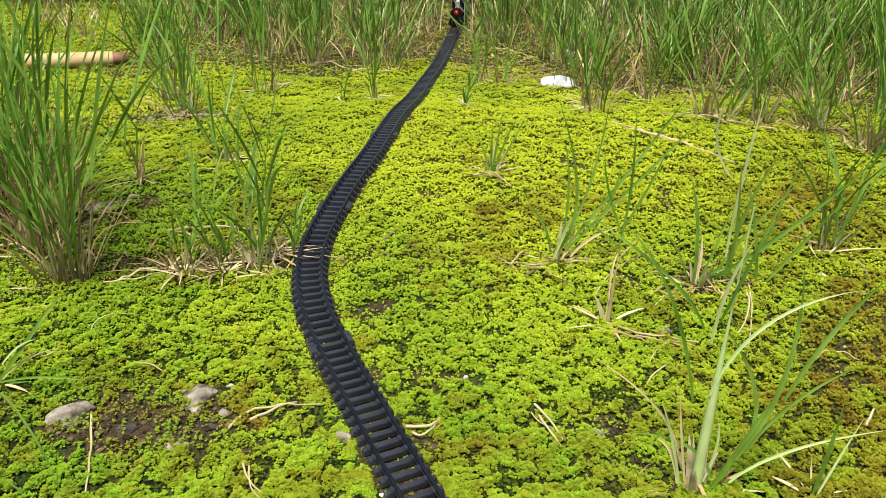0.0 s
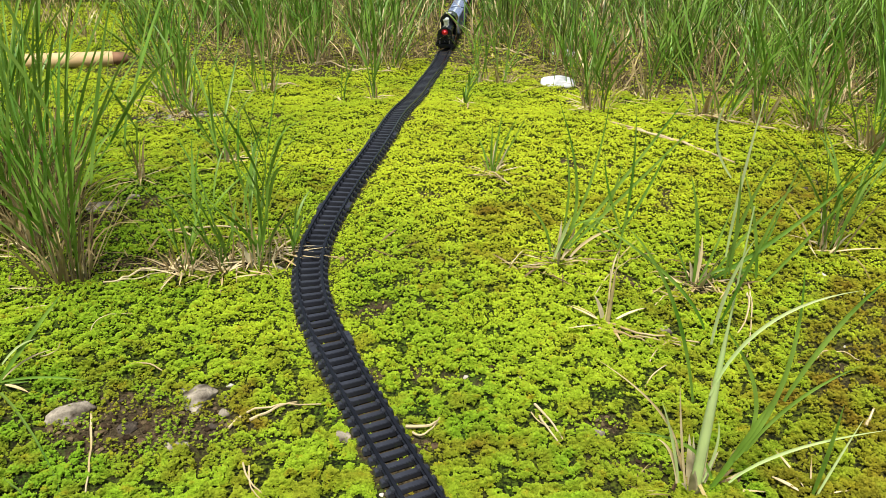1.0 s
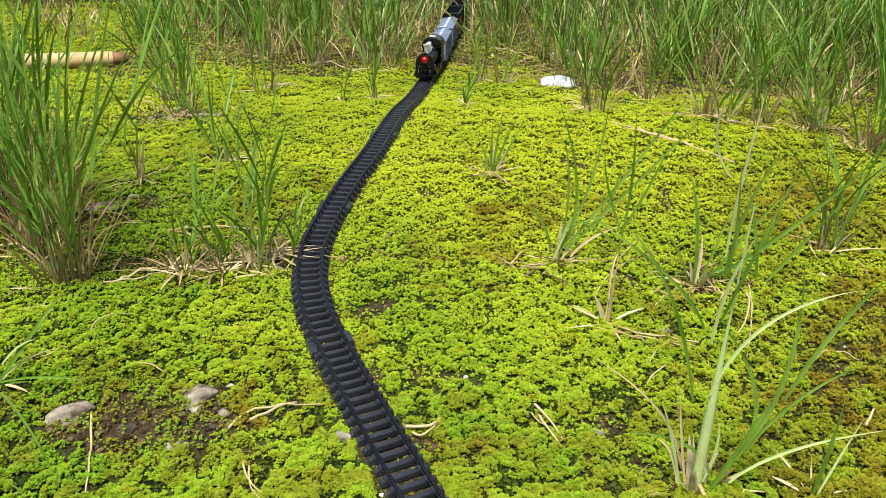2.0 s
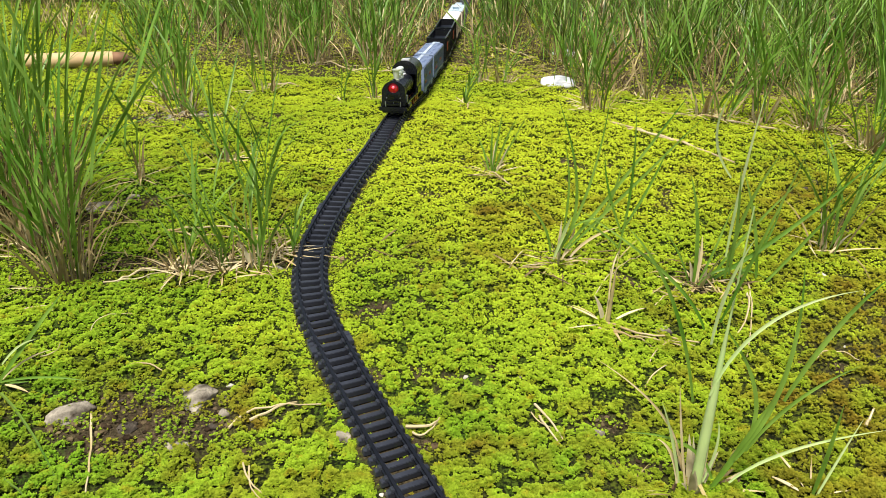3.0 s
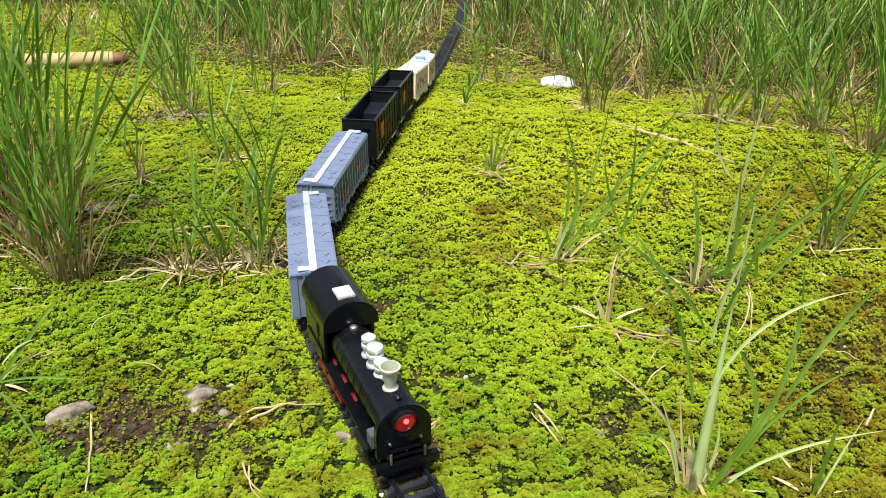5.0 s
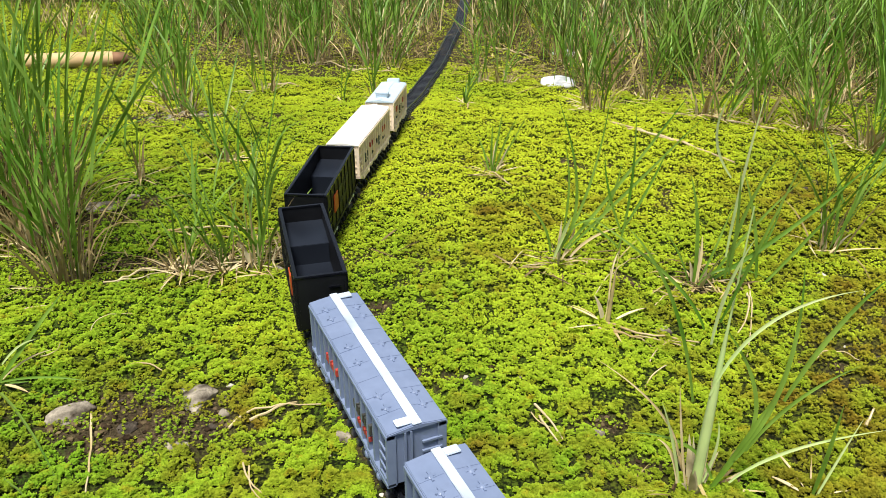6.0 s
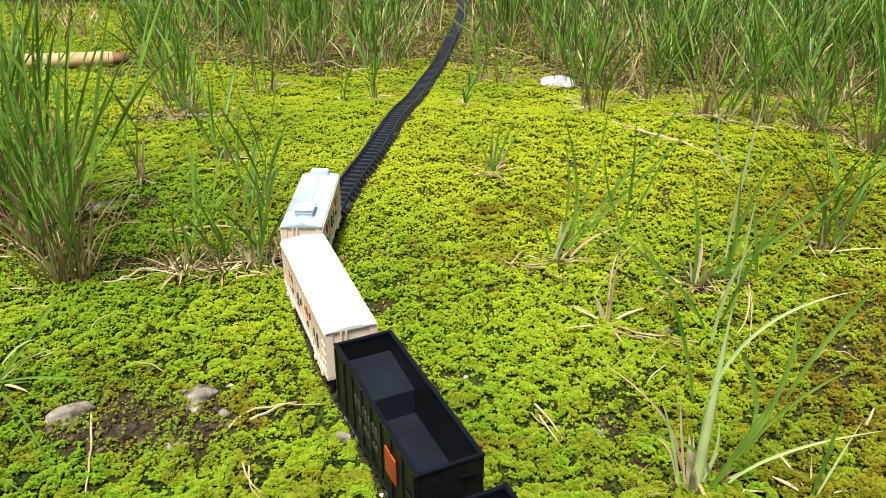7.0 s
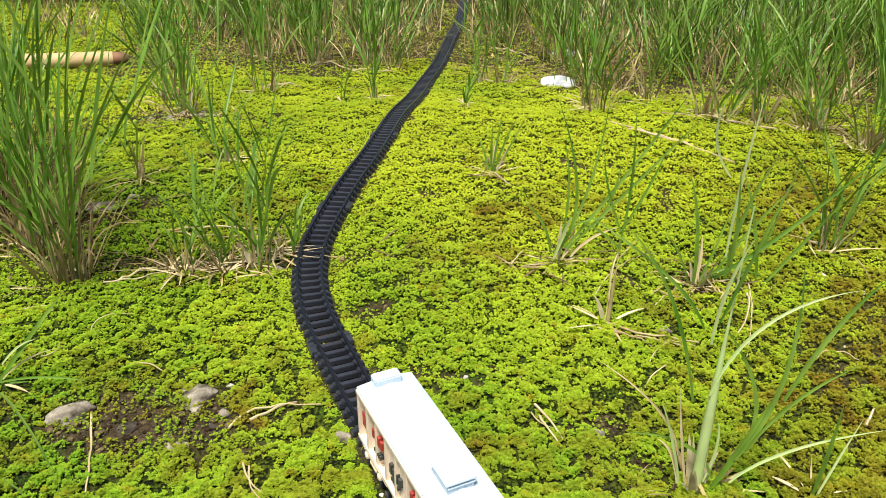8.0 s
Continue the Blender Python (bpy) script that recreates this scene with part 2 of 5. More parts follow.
def ground_material():
    m = bpy.data.materials.new("mossy_soil_with_gap_shade")
    m.use_nodes = True
    n, link = m.node_tree.nodes, m.node_tree.links.new
    b = n["Principled BSDF"]
    b.inputs["Roughness"].default_value = 1.0
    b.inputs["Specular IOR Level"].default_value = 0.1
    co = n.new("ShaderNodeTexCoord")

    def noise_of(scale, detail, lo, hi):
        t = n.new("ShaderNodeTexNoise")
        t.inputs["Scale"].default_value, t.inputs["Detail"].default_value = scale, detail
        link(co.outputs["Object"], t.inputs["Vector"])
        r = n.new("ShaderNodeMapRange")
        r.inputs["From Min"].default_value, r.inputs["From Max"].default_value = lo, hi
        link(t.outputs["Fac"], r.inputs["Value"])
        return t, r.outputs["Result"]

    def mixed(a, c, fac):
        x = n.new("ShaderNodeMix")
        x.data_type = "RGBA"
        for slot, value in (("A", a), ("B", c)):
            if isinstance(value, tuple):
                x.inputs[slot].default_value = (*value, 1)
            else:
                link(value, x.inputs[slot])
        link(fac, x.inputs["Factor"])
        return x.outputs["Result"]

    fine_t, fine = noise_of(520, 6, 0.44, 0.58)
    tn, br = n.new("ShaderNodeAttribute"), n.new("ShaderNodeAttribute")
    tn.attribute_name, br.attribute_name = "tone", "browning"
    # Moss floor painted far darker than the leaves, as shade in the creases.
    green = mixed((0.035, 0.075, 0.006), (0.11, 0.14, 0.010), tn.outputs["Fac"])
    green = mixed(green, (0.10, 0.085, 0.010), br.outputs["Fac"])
    # Near-black noise deepens this painted crease shade.
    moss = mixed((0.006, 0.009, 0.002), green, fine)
    grain_t, grain = noise_of(900, 4, 0.35, 0.65)
    _, stain = noise_of(35, 4, 0.4, 0.65)
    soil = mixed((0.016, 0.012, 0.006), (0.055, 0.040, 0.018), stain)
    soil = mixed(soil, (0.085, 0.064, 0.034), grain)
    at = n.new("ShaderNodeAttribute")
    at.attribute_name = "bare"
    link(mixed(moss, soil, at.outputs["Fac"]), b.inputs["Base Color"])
    bp = n.new("ShaderNodeBump")
    bp.inputs["Strength"].default_value, bp.inputs["Distance"].default_value = 0.9, 0.002
    link(fine_t.outputs["Fac"], bp.inputs["Height"])
    link(bp.outputs["Normal"], b.inputs["Normal"])
    return m


def make_ground():
    xs, ys = axis(-0.7, 0.7, 0.004, 90.0), axis(0.22, 1.7, 0.004, 90.0)
    gx, gy = np.meshgrid(xs, ys)
    z = relief(gx, gy)
    verts = np.stack([gx.ravel(), gy.ravel(), z.ravel()], 1)
    w = len(xs)
    k = (np.arange(len(ys) - 1)[:, None] * w + np.arange(w - 1)[None, :]).ravel()
    faces = np.stack([k, k + 1, k + w + 1, k + w], 1)
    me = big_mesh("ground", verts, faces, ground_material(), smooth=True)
    near = np.clip(1.8 - np.maximum.reduce([np.abs(gx), gy - 1.6, 0.6 - gy]) / 1.4, 0, 1)
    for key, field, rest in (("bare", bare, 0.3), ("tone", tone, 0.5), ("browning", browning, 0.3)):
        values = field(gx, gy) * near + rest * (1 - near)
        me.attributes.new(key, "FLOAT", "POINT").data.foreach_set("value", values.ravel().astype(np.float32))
    return tagged(new("ground", me), "uneven soil ground carpeted in bright green moss", "ground", kind="structure")


def cushions(x, y):
    """Height of the moss cushions, 0 in the creases between them to 1 on their tops."""
    a = np.abs(value_noise(x, y, 0.0090, 3) - 0.5) * 2
    b = np.abs(value_noise(x + 0.031, y + 0.017, 0.0050, 4) - 0.5) * 2
    c = value_noise(x, y, 0.0028, 5)
    big = np.clip(a / 0.46, 0, 1) * 0.58 + np.clip(b / 0.46, 0, 1) * 0.42
    return np.clip(big * 0.85 + (c - 0.5) * 0.45 + 0.08, 0, 1)


def make_moss():
    """Tufts of short pointed leaves that stand out of the ground in cushions."""
    count = 860000
    y = 0.24 + 1.96 * RNG.random(count) ** 1.75
    x = (RNG.random(count) * 2 - 1) * (y * 0.58 + 0.06)
    d = line_distance(x, y)
    cushion = cushions(x, y)
    keep = (RNG.random(count) > bare(x, y) * 0.9) & ((d > 0.0142) | (RNG.random(count) < 0.30)) & (cushion > 0.20 + 0.22 * RNG.random(count) + 0.25 * np.clip((0.64 - y) / 0.30, 0, 1))
    x, y, cushion, d = x[keep], y[keep], cushion[keep], d[keep]
    n, leaves = len(x), 3
    z = relief(x, y) - 0.0006 + 0.0046 * cushion ** 1.5 * np.clip((d - 0.012) / 0.02, 0.15, 1)
    size = (0.0008 + 0.0007 * RNG.random(n)) * (0.85 + 0.4 * y)
    a = RNG.random((n, leaves)) * 2 * math.pi
    up = 0.05 + 0.65 * RNG.random((n, leaves))
    s = size[:, None] * (0.7 + 0.7 * RNG.random((n, leaves)))
    ca, sa, w = np.cos(a), np.sin(a), s * 0.6
    lift = size[:, None] * (0.9 * RNG.random((n, leaves)) - 0.3)
    ox, oy, oz = x[:, None], y[:, None], z[:, None] + lift
    b1 = np.stack([ox - sa * w, oy + ca * w, oz + 0 * s], 2)
    b2 = np.stack([ox + sa * w, oy - ca * w, oz + 0 * s], 2)
    tip = np.stack([ox + ca * np.cos(up) * s, oy + sa * np.cos(up) * s, oz + np.sin(up) * s], 2)
    verts = np.stack([b1, b2, tip], 2).reshape(-1, 3)
    faces = np.arange(len(verts)).reshape(-1, 3)
    me = big_mesh("moss", verts, faces, MOSS)
    for key, field in (("tone", tone), ("browning", browning)):
        values = np.repeat(field(x, y), leaves * 3)
        me.attributes.new(key, "FLOAT", "POINT").data.foreach_set("value", values.astype(np.float32))
    return tagged(new("moss", me), "dense carpet of short yellow-green moss cushions", "moss", kind="stuff")


def moss_material():
    m = bpy.data.materials.new("moss_leaf")
    m.use_nodes = True
    n, link = m.node_tree.nodes, m.node_tree.links.new
    b = n["Principled BSDF"]
    b.inputs["Roughness"].default_value = 0.8
    b.inputs["Specular IOR Level"].default_value = 0.15
    co, geo = n.new("ShaderNodeTexCoord"), n.new("ShaderNodeNewGeometry")

    def noise_of(scale, detail, lo, hi):
        t = n.new("ShaderNodeTexNoise")
        t.inputs["Scale"].default_value, t.inputs["Detail"].default_value = scale, detail
        link(co.outputs["Object"], t.inputs["Vector"])
        r = n.new("ShaderNodeMapRange")
        r.inputs["From Min"].default_value, r.inputs["From Max"].default_value = lo, hi
        link(t.outputs["Fac"], r.inputs["Value"])
        return r.outputs["Result"]

    def mixed(a, c, fac):
        x = n.new("ShaderNodeMix")
        x.data_type = "RGBA"
        for slot, value in (("A", a), ("B", c)):
            if isinstance(value, tuple):
                x.inputs[slot].default_value = (*value, 1)
            else:
                link(value, x.inputs[slot])
        link(fac, x.inputs["Factor"])
        return x.outputs["Result"]

    tn, br = n.new("ShaderNodeAttribute"), n.new("ShaderNodeAttribute")
    tn.attribute_name, br.attribute_name = "tone", "browning"
    colour = mixed((0.25, 0.43, 0.022), (0.60, 0.68, 0.036), tn.outputs["Fac"])
    colour = mixed(colour, (0.27, 0.20, 0.018), br.outputs["Fac"])
    colour = mixed(colour, (0.40, 0.36, 0.02), noise_of(160, 3, 0.56, 0.75))
    hsv = n.new("ShaderNodeHueSaturation")
    v = n.new("ShaderNodeMapRange")
    v.inputs["To Min"].default_value, v.inputs["To Max"].default_value = 0.78, 1.18
    link(geo.outputs["Random Per Island"], v.inputs["Value"])
    link(v.outputs["Result"], hsv.inputs["Value"])
    link(colour, hsv.inputs["Color"])
    link(hsv.outputs["Color"], b.inputs["Base Color"])
    tr = n.new("ShaderNodeBsdfTranslucent")
    link(hsv.outputs["Color"], tr.inputs["Color"])
    ms = n.new("ShaderNodeMixShader")
    ms.inputs[0].default_value = 0.4
    link(b.outputs[0], ms.inputs[1])
    link(tr.outputs[0], ms.inputs[2])
    link(ms.outputs[0], n["Material Output"].inputs[0])
    return m


MOSS = moss_material()
ground = make_ground()
moss = make_moss()


# ---- track ----
GAUGE, SLEEPER_LENGTH, RAIL_TOP = 0.0176, 0.0267, 0.0058


def rail_mesh(s0, s1, side):
    """A small T-section rail that follows the line."""
    section = [(-0.0013, 0.0024), (0.0013, 0.0024), (0.0013, 0.0030), (0.0005, 0.0034), (0.0005, 0.0048),
               (0.0009, 0.0051), (0.0009, RAIL_TOP), (-0.0009, RAIL_TOP), (-0.0009, 0.0051), (-0.0005, 0.0048),
               (-0.0005, 0.0034), (-0.0013, 0.0030)]
    n = max(2, int((s1 - s0) / 0.008))
    sh, k = Shape(), len(section)
    v = []
    for i in range(n + 1):
        x, y, a = on_line(s0 + (s1 - s0) * i / n)
        nx, ny = -math.sin(a), math.cos(a)
        v += [(x + nx * (side * GAUGE / 2 + o), y + ny * (side * GAUGE / 2 + o), z + float(fall(y))) for o, z in section]
    f = [(i * k + j, i * k + (j + 1) % k, (i + 1) * k + (j + 1) % k, (i + 1) * k + j) for i in range(n) for j in range(k)]
    f += [tuple(reversed(range(k))), tuple(range(n * k, (n + 1) * k))]
    return sh.add(v, f).mesh("rail", RAIL)


SLEEPER_MESH = Shape().box((0, 0, 0.0006), (0.0037, SLEEPER_LENGTH, 0.0034), top=0.97).mesh("sleeper", SLEEPER, bevel=0.0003)
CHAIR_MESH = Shape().box((0, 0, 0.0031), (0.0034, 0.0050, 0.0012), top=0.8).mesh("rail_chair", SLEEPER)
PLATE_MESH = Shape().box((0, 0, 0.0016), (0.0125, 0.0042, 0.0034), top=0.96).lathe((0.0025, 0, 0.003), (0, 0, 1), [(0, 0.0017), (0.0008, 0.0015)], 12).mesh("joint_plate", SLEEPER, bevel=0.0003)


def track_section(s0, s1, pitch):
    base = new("track_section")
    for side in (-1, 1):
        part("rail", rail_mesh(s0, s1 - 0.0006, side), base)
    n = max(1, round((s1 - s0) / pitch))
    for i in range(n):
        m = on_ground(s0 + (i + 0.5) * (s1 - s0) / n)
        sl = part("sleeper", SLEEPER_MESH, base, m=m)
        for side in (-1, 1):
            part("rail_chair", CHAIR_MESH, sl, m=Matrix.Translation((0, side * GAUGE / 2, 0)))
    for side, back in ((1, 0.004), (-1, 0.008)):
        m = on_ground(s0 + back) @ Matrix.Translation((0, side * 0.0120, 0))
        part("joint_plate", PLATE_MESH, base, m=m)
    return tagged(base, "black plastic toy railway track section lying on moss", "toy track", "toy track sections")


SECTIONS = ((-1.28, -0.86, 0.0083), (-0.86, -0.43, 0.0083), (-0.43, -0.1, 0.0083), (-0.1, 0.117, 0.0083), (0.117, 0.333, 0.0094), (0.333, 0.536, 0.0106), (0.536, 0.832, 0.0106), (0.832, 1.163, 0.0106), (1.163, 1.422, 0.0106), (1.422, 1.8, 0.0106), (1.8, 2.22, 0.0106), (2.22, 2.62, 0.0106))
for section in SECTIONS:
    track_section(*section)


# ---- train: each vehicle faces +x, stands on z = 0 under the track ----
def axle_mesh(r, mat):
    sh = Shape()
    for side in (-1, 1):
        o = side * GAUGE / 2
        sh.lathe((0, o - 0.0013, 0), (0, 1, 0), [(0, r * 0.96), (0.0003, r), (0.0020, r), (0.0024, r * 0.9), (0.0026, r * 0.5)], 18)
    sh.lathe((0, -GAUGE / 2, 0), (0, 1, 0), [(0, 0.0008), (GAUGE, 0.0008)], 8)
    return sh.mesh("wheelset", mat)


AXLES = []
WHEEL_R = 0.0048
AXLE = axle_mesh(WHEEL_R, BLACK)


def bogie(parent, x, trim, label):
    """Two side frames with springs and axle boxes, a bolster and two wheelsets."""
    z = RAIL_TOP + WHEEL_R
    truck = part("bogie", Shape().box((0, 0, z + 0.0006), (0.006, 0.019, 0.0035)).box((0, 0, z + 0.002), (0.009, 0.008, 0.003)).mesh("bogie", BLACK, 0.0004), parent, m=Matrix.Translation((x, 0, 0)))
    for side in (-1, 1):
        sh = Shape()
        y = side * 0.0146
        sh.prism([(y - 0.0009, z + 0.0012), (y + 0.0009, z + 0.0012), (y + 0.0009, z + 0.0032), (y - 0.0009, z + 0.0032)], -0.0125, 0.0125)
        for d in (-0.0085, 0.0085):
            sh.lathe((d, y - 0.0012 * side, z), (0, side, 0), [(0, 0.0022), (0.0022, 0.0022), (0.0028, 0.0014)], 10)
            sh.box((d, y, z + 0.001), (0.0042, 0.0018, 0.0042))
        sh.box((0, y, z - 0.0008), (0.0085, 0.0018, 0.0016))
        for d in (-0.002, 0, 0.002):
            sh.lathe((d, y, z - 0.0002), (0, 0, 1), [(0, 0.0009), (0.0022, 0.0009)], 8)
        part("side_frame", sh.mesh("side_frame", trim, 0.0002), truck, label)
    for d in (-0.0085, 0.0085):
        AXLES.append((part("wheelset", AXLE, truck, m=Matrix.Translation((d, 0, z))), d, z))
    return truck


def coupler(parent, x, way):
    sh = Shape().box((x + way * 0.0045, 0, 0.0125), (0.011, 0.0030, 0.0018)).box((x + way * 0.0085, 0.0012, 0.0122), (0.0035, 0.0045, 0.0030))
    part("coupler", sh.mesh("coupler", BLACK, 0.0003), parent)


def bars(parent, mat, x0, x1, side, y, z, h, n, seed, label, thick=0.0022):
    """Unreadable lettering as a row of plain bars on a side wall."""
    r = random.Random(seed)
    w = (x1 - x0) / n
    sh = Shape()
    for i in range(n):
        hh = h * (0.75 + 0.25 * r.random())
        sh.box((x0 + (i + 0.5) * w, side * (y - 0.0004), z), (w * 0.62, thick, hh))
    part("lettering", sh.mesh("lettering", mat), parent, label)


def boxcar(name, L, W, top, body_mat, roof_mat, walk_mat, trim, label, ribs, group, seed):
    car = new(name)
    z0 = 0.0135
    body = part("body", Shape().box((0, 0, (z0 + top - 0.0026) / 2), (L - 0.0016, W - 0.0080, top - 0.0026 - z0)).mesh("body", body_mat, 0.0005), car)
    # shallow pitched roof with seams
    hw = W / 2
    sh = Shape().prism([(-hw, top - 0.0030), (hw, top - 0.0030), (hw, top - 0.0018), (0.002, top - 0.0002), (-0.002, top - 0.0002), (-hw, top - 0.0018)], -L / 2 - 0.0004, L / 2 + 0.0004)
    roof = part("roof", sh.mesh("roof", roof_mat, 0.0004), car)
    n = 9
    if walk_mat:
        for i in range(1, n):
            x = -L / 2 + i * L / n
            sh = Shape()
            for side in (-1, 1):
                sh.add([(x - .0004, side * .003, top - .0001), (x + .0004, side * .003, top - .0001), (x + .0004, side * (hw - .0006), top - .0014), (x - .0004, side * (hw - .0006), top - .0014),
                        (x - .0004, side * .003, top - .001), (x + .0004, side * .003, top - .001), (x + .0004, side * (hw - .0006), top - .0024), (x - .0004, side * (hw - .0006), top - .0024)],
                       [(0, 1, 2, 3), (7, 6, 5, 4), (0, 4, 5, 1), (1, 5, 6, 2), (2, 6, 7, 3), (3, 7, 4, 0)])
            part("roof_seam", sh.mesh("roof_seam", roof_mat), roof)
        for fx in (-0.38, -0.30, -0.06, 0.06, 0.30, 0.38):
            for side in (-1, 1):
                x, y = fx * L + side * 0.002, side * 0.0085
                sh = Shape().lathe((x, y, top - 0.0016), (0, 0, 1), [(0, 0.0019), (0.0010, 0.0016), (0.0014, 0.0008)], 12)
                sh.box((x, y, top - 0.0007), (0.0062, 0.0009, 0.0009)).box((x, y, top - 0.0007), (0.0009, 0.0048, 0.0009))
                part("roof_hatch", sh.mesh("roof_hatch", roof_mat), roof)
        sh = Shape().box((0, 0, top + 0.0004), (L + 0.001, 0.0046, 0.0010))
        sh.box((L / 2 - 0.0035, -0.0058, top + 0.0004), (0.0050, 0.0075, 0.0010)).box((-L / 2 + 0.0035, 0.0058, top + 0.0004), (0.0050, 0.0075, 0.0010))
        part("roof_walk", sh.mesh("roof_walk", walk_mat, 0.0003), roof, "pale raised roof walkway")
    else:
        part("roof_ridge", Shape().box((0, 0, top), (L, 0.0032, 0.0008)).mesh("roof_ridge", roof_mat, 0.0003), roof)
    # side ribs, door, sill
    for side in (-1, 1):
        y = side * (W / 2 - 0.0003)
        for i in range(ribs + 1):
            x = -L / 2 + 0.0012 + i * (L - 0.0024) / ribs
            part("side_rib", Shape().box((x, y - side * 0.0018, (z0 + top) / 2 - 0.0015), (0.0024, 0.0046, top - z0 - 0.003)).mesh("side_rib", body_mat, 0.0002), body)
        sill = Shape().box((0, y - side * 0.0014, z0 + 0.0006), (L, 0.0046, 0.0022)).box((0, y - side * 0.0014, top - 0.0042), (L, 0.0046, 0.0022))
        for k in range(7):
            sill.box((-L / 2 + (k + 0.5) * L / 7, y - side * 0.0004, z0 - 0.0014), (L / 7 * (0.35 + 0.3 * (k % 2)), 0.0018, 0.0026))
        part("sill", sill.mesh("sill", body_mat, 0.0002), body)
        part("sliding_door", Shape().box((0, y - side * 0.0024, (z0 + top) / 2 - 0.0015), (0.024, 0.0024, top - z0 - 0.006)).box((0.0, y - side * 0.0003, top - 0.0055), (0.050, 0.0014, 0.0008)).mesh("sliding_door", body_mat, 0.0002), body)
        for k in range(4):
            z = z0 + 0.004 + k * 0.0056
            part("ladder_rung", Shape().box((L / 2 - 0.006, y + side * 0.0005, z), (0.008, 0.0008, 0.0010)).mesh("ladder_rung", trim), body)
    for end in (-1, 1):
        for k in range(4):
            z = z0 + 0.005 + k * 0.0056
            part("end_rib", Shape().box((end * L / 2, 0.0075, z), (0.0012, 0.010, 0.0011)).mesh("end_rib", body_mat), body)
        for y in (-0.003, -0.006):
            part("end_post", Shape().box((end * L / 2, y, (z0 + top) / 2 - 0.001), (0.0012, 0.0010, top - z0 - 0.004)).mesh("end_post", body_mat), body)
        coupler(car, end * L / 2, end)
        bogie(car, end * (L / 2 - 0.021), trim, "")
    part("underframe", Shape().box((0, 0, 0.0128), (L - 0.004, 0.012, 0.003)).box((0, 0, 0.011), (0.028, 0.010, 0.003)).mesh("underframe", BLACK), car)
    return tagged(car, label, "toy wagon", group)


def hopper(name, L, W, top, label, seed):
    car = new(name)
    z0, t = 0.0135, 0.0014
    sh = Shape()
    hw, hl = W / 2, L / 2
    # open box: outer shell, rim, inner walls, floor and a cross bulkhead
    for side in (-1, 1):
        sh.box((0, side * (hw - t / 2), (z0 + top) / 2), (L, t, top - z0))
        sh.box((side * (hl - t / 2), 0, (z0 + top) / 2), (t, W - 2 * t, top - z0))
    body = part("body", sh.mesh("body", HULL, 0.0003), car)
    sh = Shape()
    for side in (-1, 1):
        sh.box((0, side * (hw - 0.0007), top), (L + 0.0012, 0.0024, 0.0014)).box((side * (hl - 0.0007), 0, top), (0.0024, W - 0.0034, 0.0014))
    part("rim", sh.mesh("rim", BLACK, 0.0003), body, "raised black rim round the open top")
    part("floor_panel", Shape().box((0, 0, z0 + 0.007), (L - 2 * t, W - 2 * t, 0.0015)).mesh("floor_panel", INNER), body)
    # sloping end sheets inside the load space
    for end, reach in ((-1, 0.034),):
        x0, x1 = end * (hl - t), end * (hl - t - reach)
        y = hw - t
        sh = Shape().add([(x0, -y, top - 0.011), (x0, y, top - 0.011), (x1, y, top - 0.014), (x1, -y, top - 0.014), (x0, -y, z0 + 0.007), (x0, y, z0 + 0.007), (x1, y, z0 + 0.007), (x1, -y, z0 + 0.007)],
                         [(0, 1, 2, 3), (7, 6, 5, 4), (0, 4, 5, 1), (1, 5, 6, 2), (2, 6, 7, 3), (3, 7, 4, 0)])
        part("raised_floor", sh.mesh("raised_floor", INNER, 0.0003), body)
    for side in (-1, 1):
        y = side * (hw + 0.0002)
        for i in range(9):
            x = -hl + 0.002 + i * (L - 0.004) / 8
            part("side_rib", Shape().box((x, y, (z0 + top) / 2), (0.0016, 0.0012, top - z0 - 0.002)).mesh("side_rib", HULL), body)
        part("sill", Shape().box((0, y, z0 + 0.0008), (L, 0.0016, 0.002)).mesh("sill", HULL), body)
        part("emblem_panel", Shape().box((-side * 0 + hl * 0.48, side * (hw + 0.0008), (z0 + top) / 2 + 0.002), (0.0125, 0.0009, 0.014)).mesh("emblem_panel", ORANGE, 0.0001), body, "orange-red square emblem panel")
        bars(body, INK, -hl * 0.45, hl * 0.25, side, hw + 0.0005, (z0 + top) / 2 + 0.005, 0.006, 8, seed + side, "grey printed lettering", 0.0006)
        bars(body, INK, -hl * 0.35, hl * 0.15, side, hw + 0.0005, (z0 + top) / 2 - 0.005, 0.004, 7, seed + side + 3, "grey printed lettering", 0.0006)
        for k in range(4):
            part("ladder_rung", Shape().box((hl - 0.006, y + side * 0.0005, z0 + 0.004 + k * 0.006), (0.008, 0.0008, 0.001)).mesh("ladder_rung", BLACK), body)
    for end in (-1, 1):
        coupler(car, end * hl, end)
        bogie(car, end * (hl - 0.020), SILVER, "bright silver bogie side frame")
        part("grab_bar", Shape().box((end * (hl + 0.0006), 0.008, top - 0.008), (0.0012, 0.007, 0.001)).mesh("grab_bar", BLACK), body)
    part("underframe", Shape().box((0, 0, 0.0128), (L - 0.004, 0.012, 0.003)).mesh("underframe", BLACK), car)
    return tagged(car, label, "toy wagon", "open black wagons of the toy train")


def arch(hw, z0, zs, n=14):
    """An outline with straight sides to zs and a round head."""
    pts = [(-hw, z0), (hw, z0)]
    for k in range(n + 1):
        a = math.pi * k / n
        pts.append((hw * math.cos(a), zs + hw * math.sin(a)))
    return pts


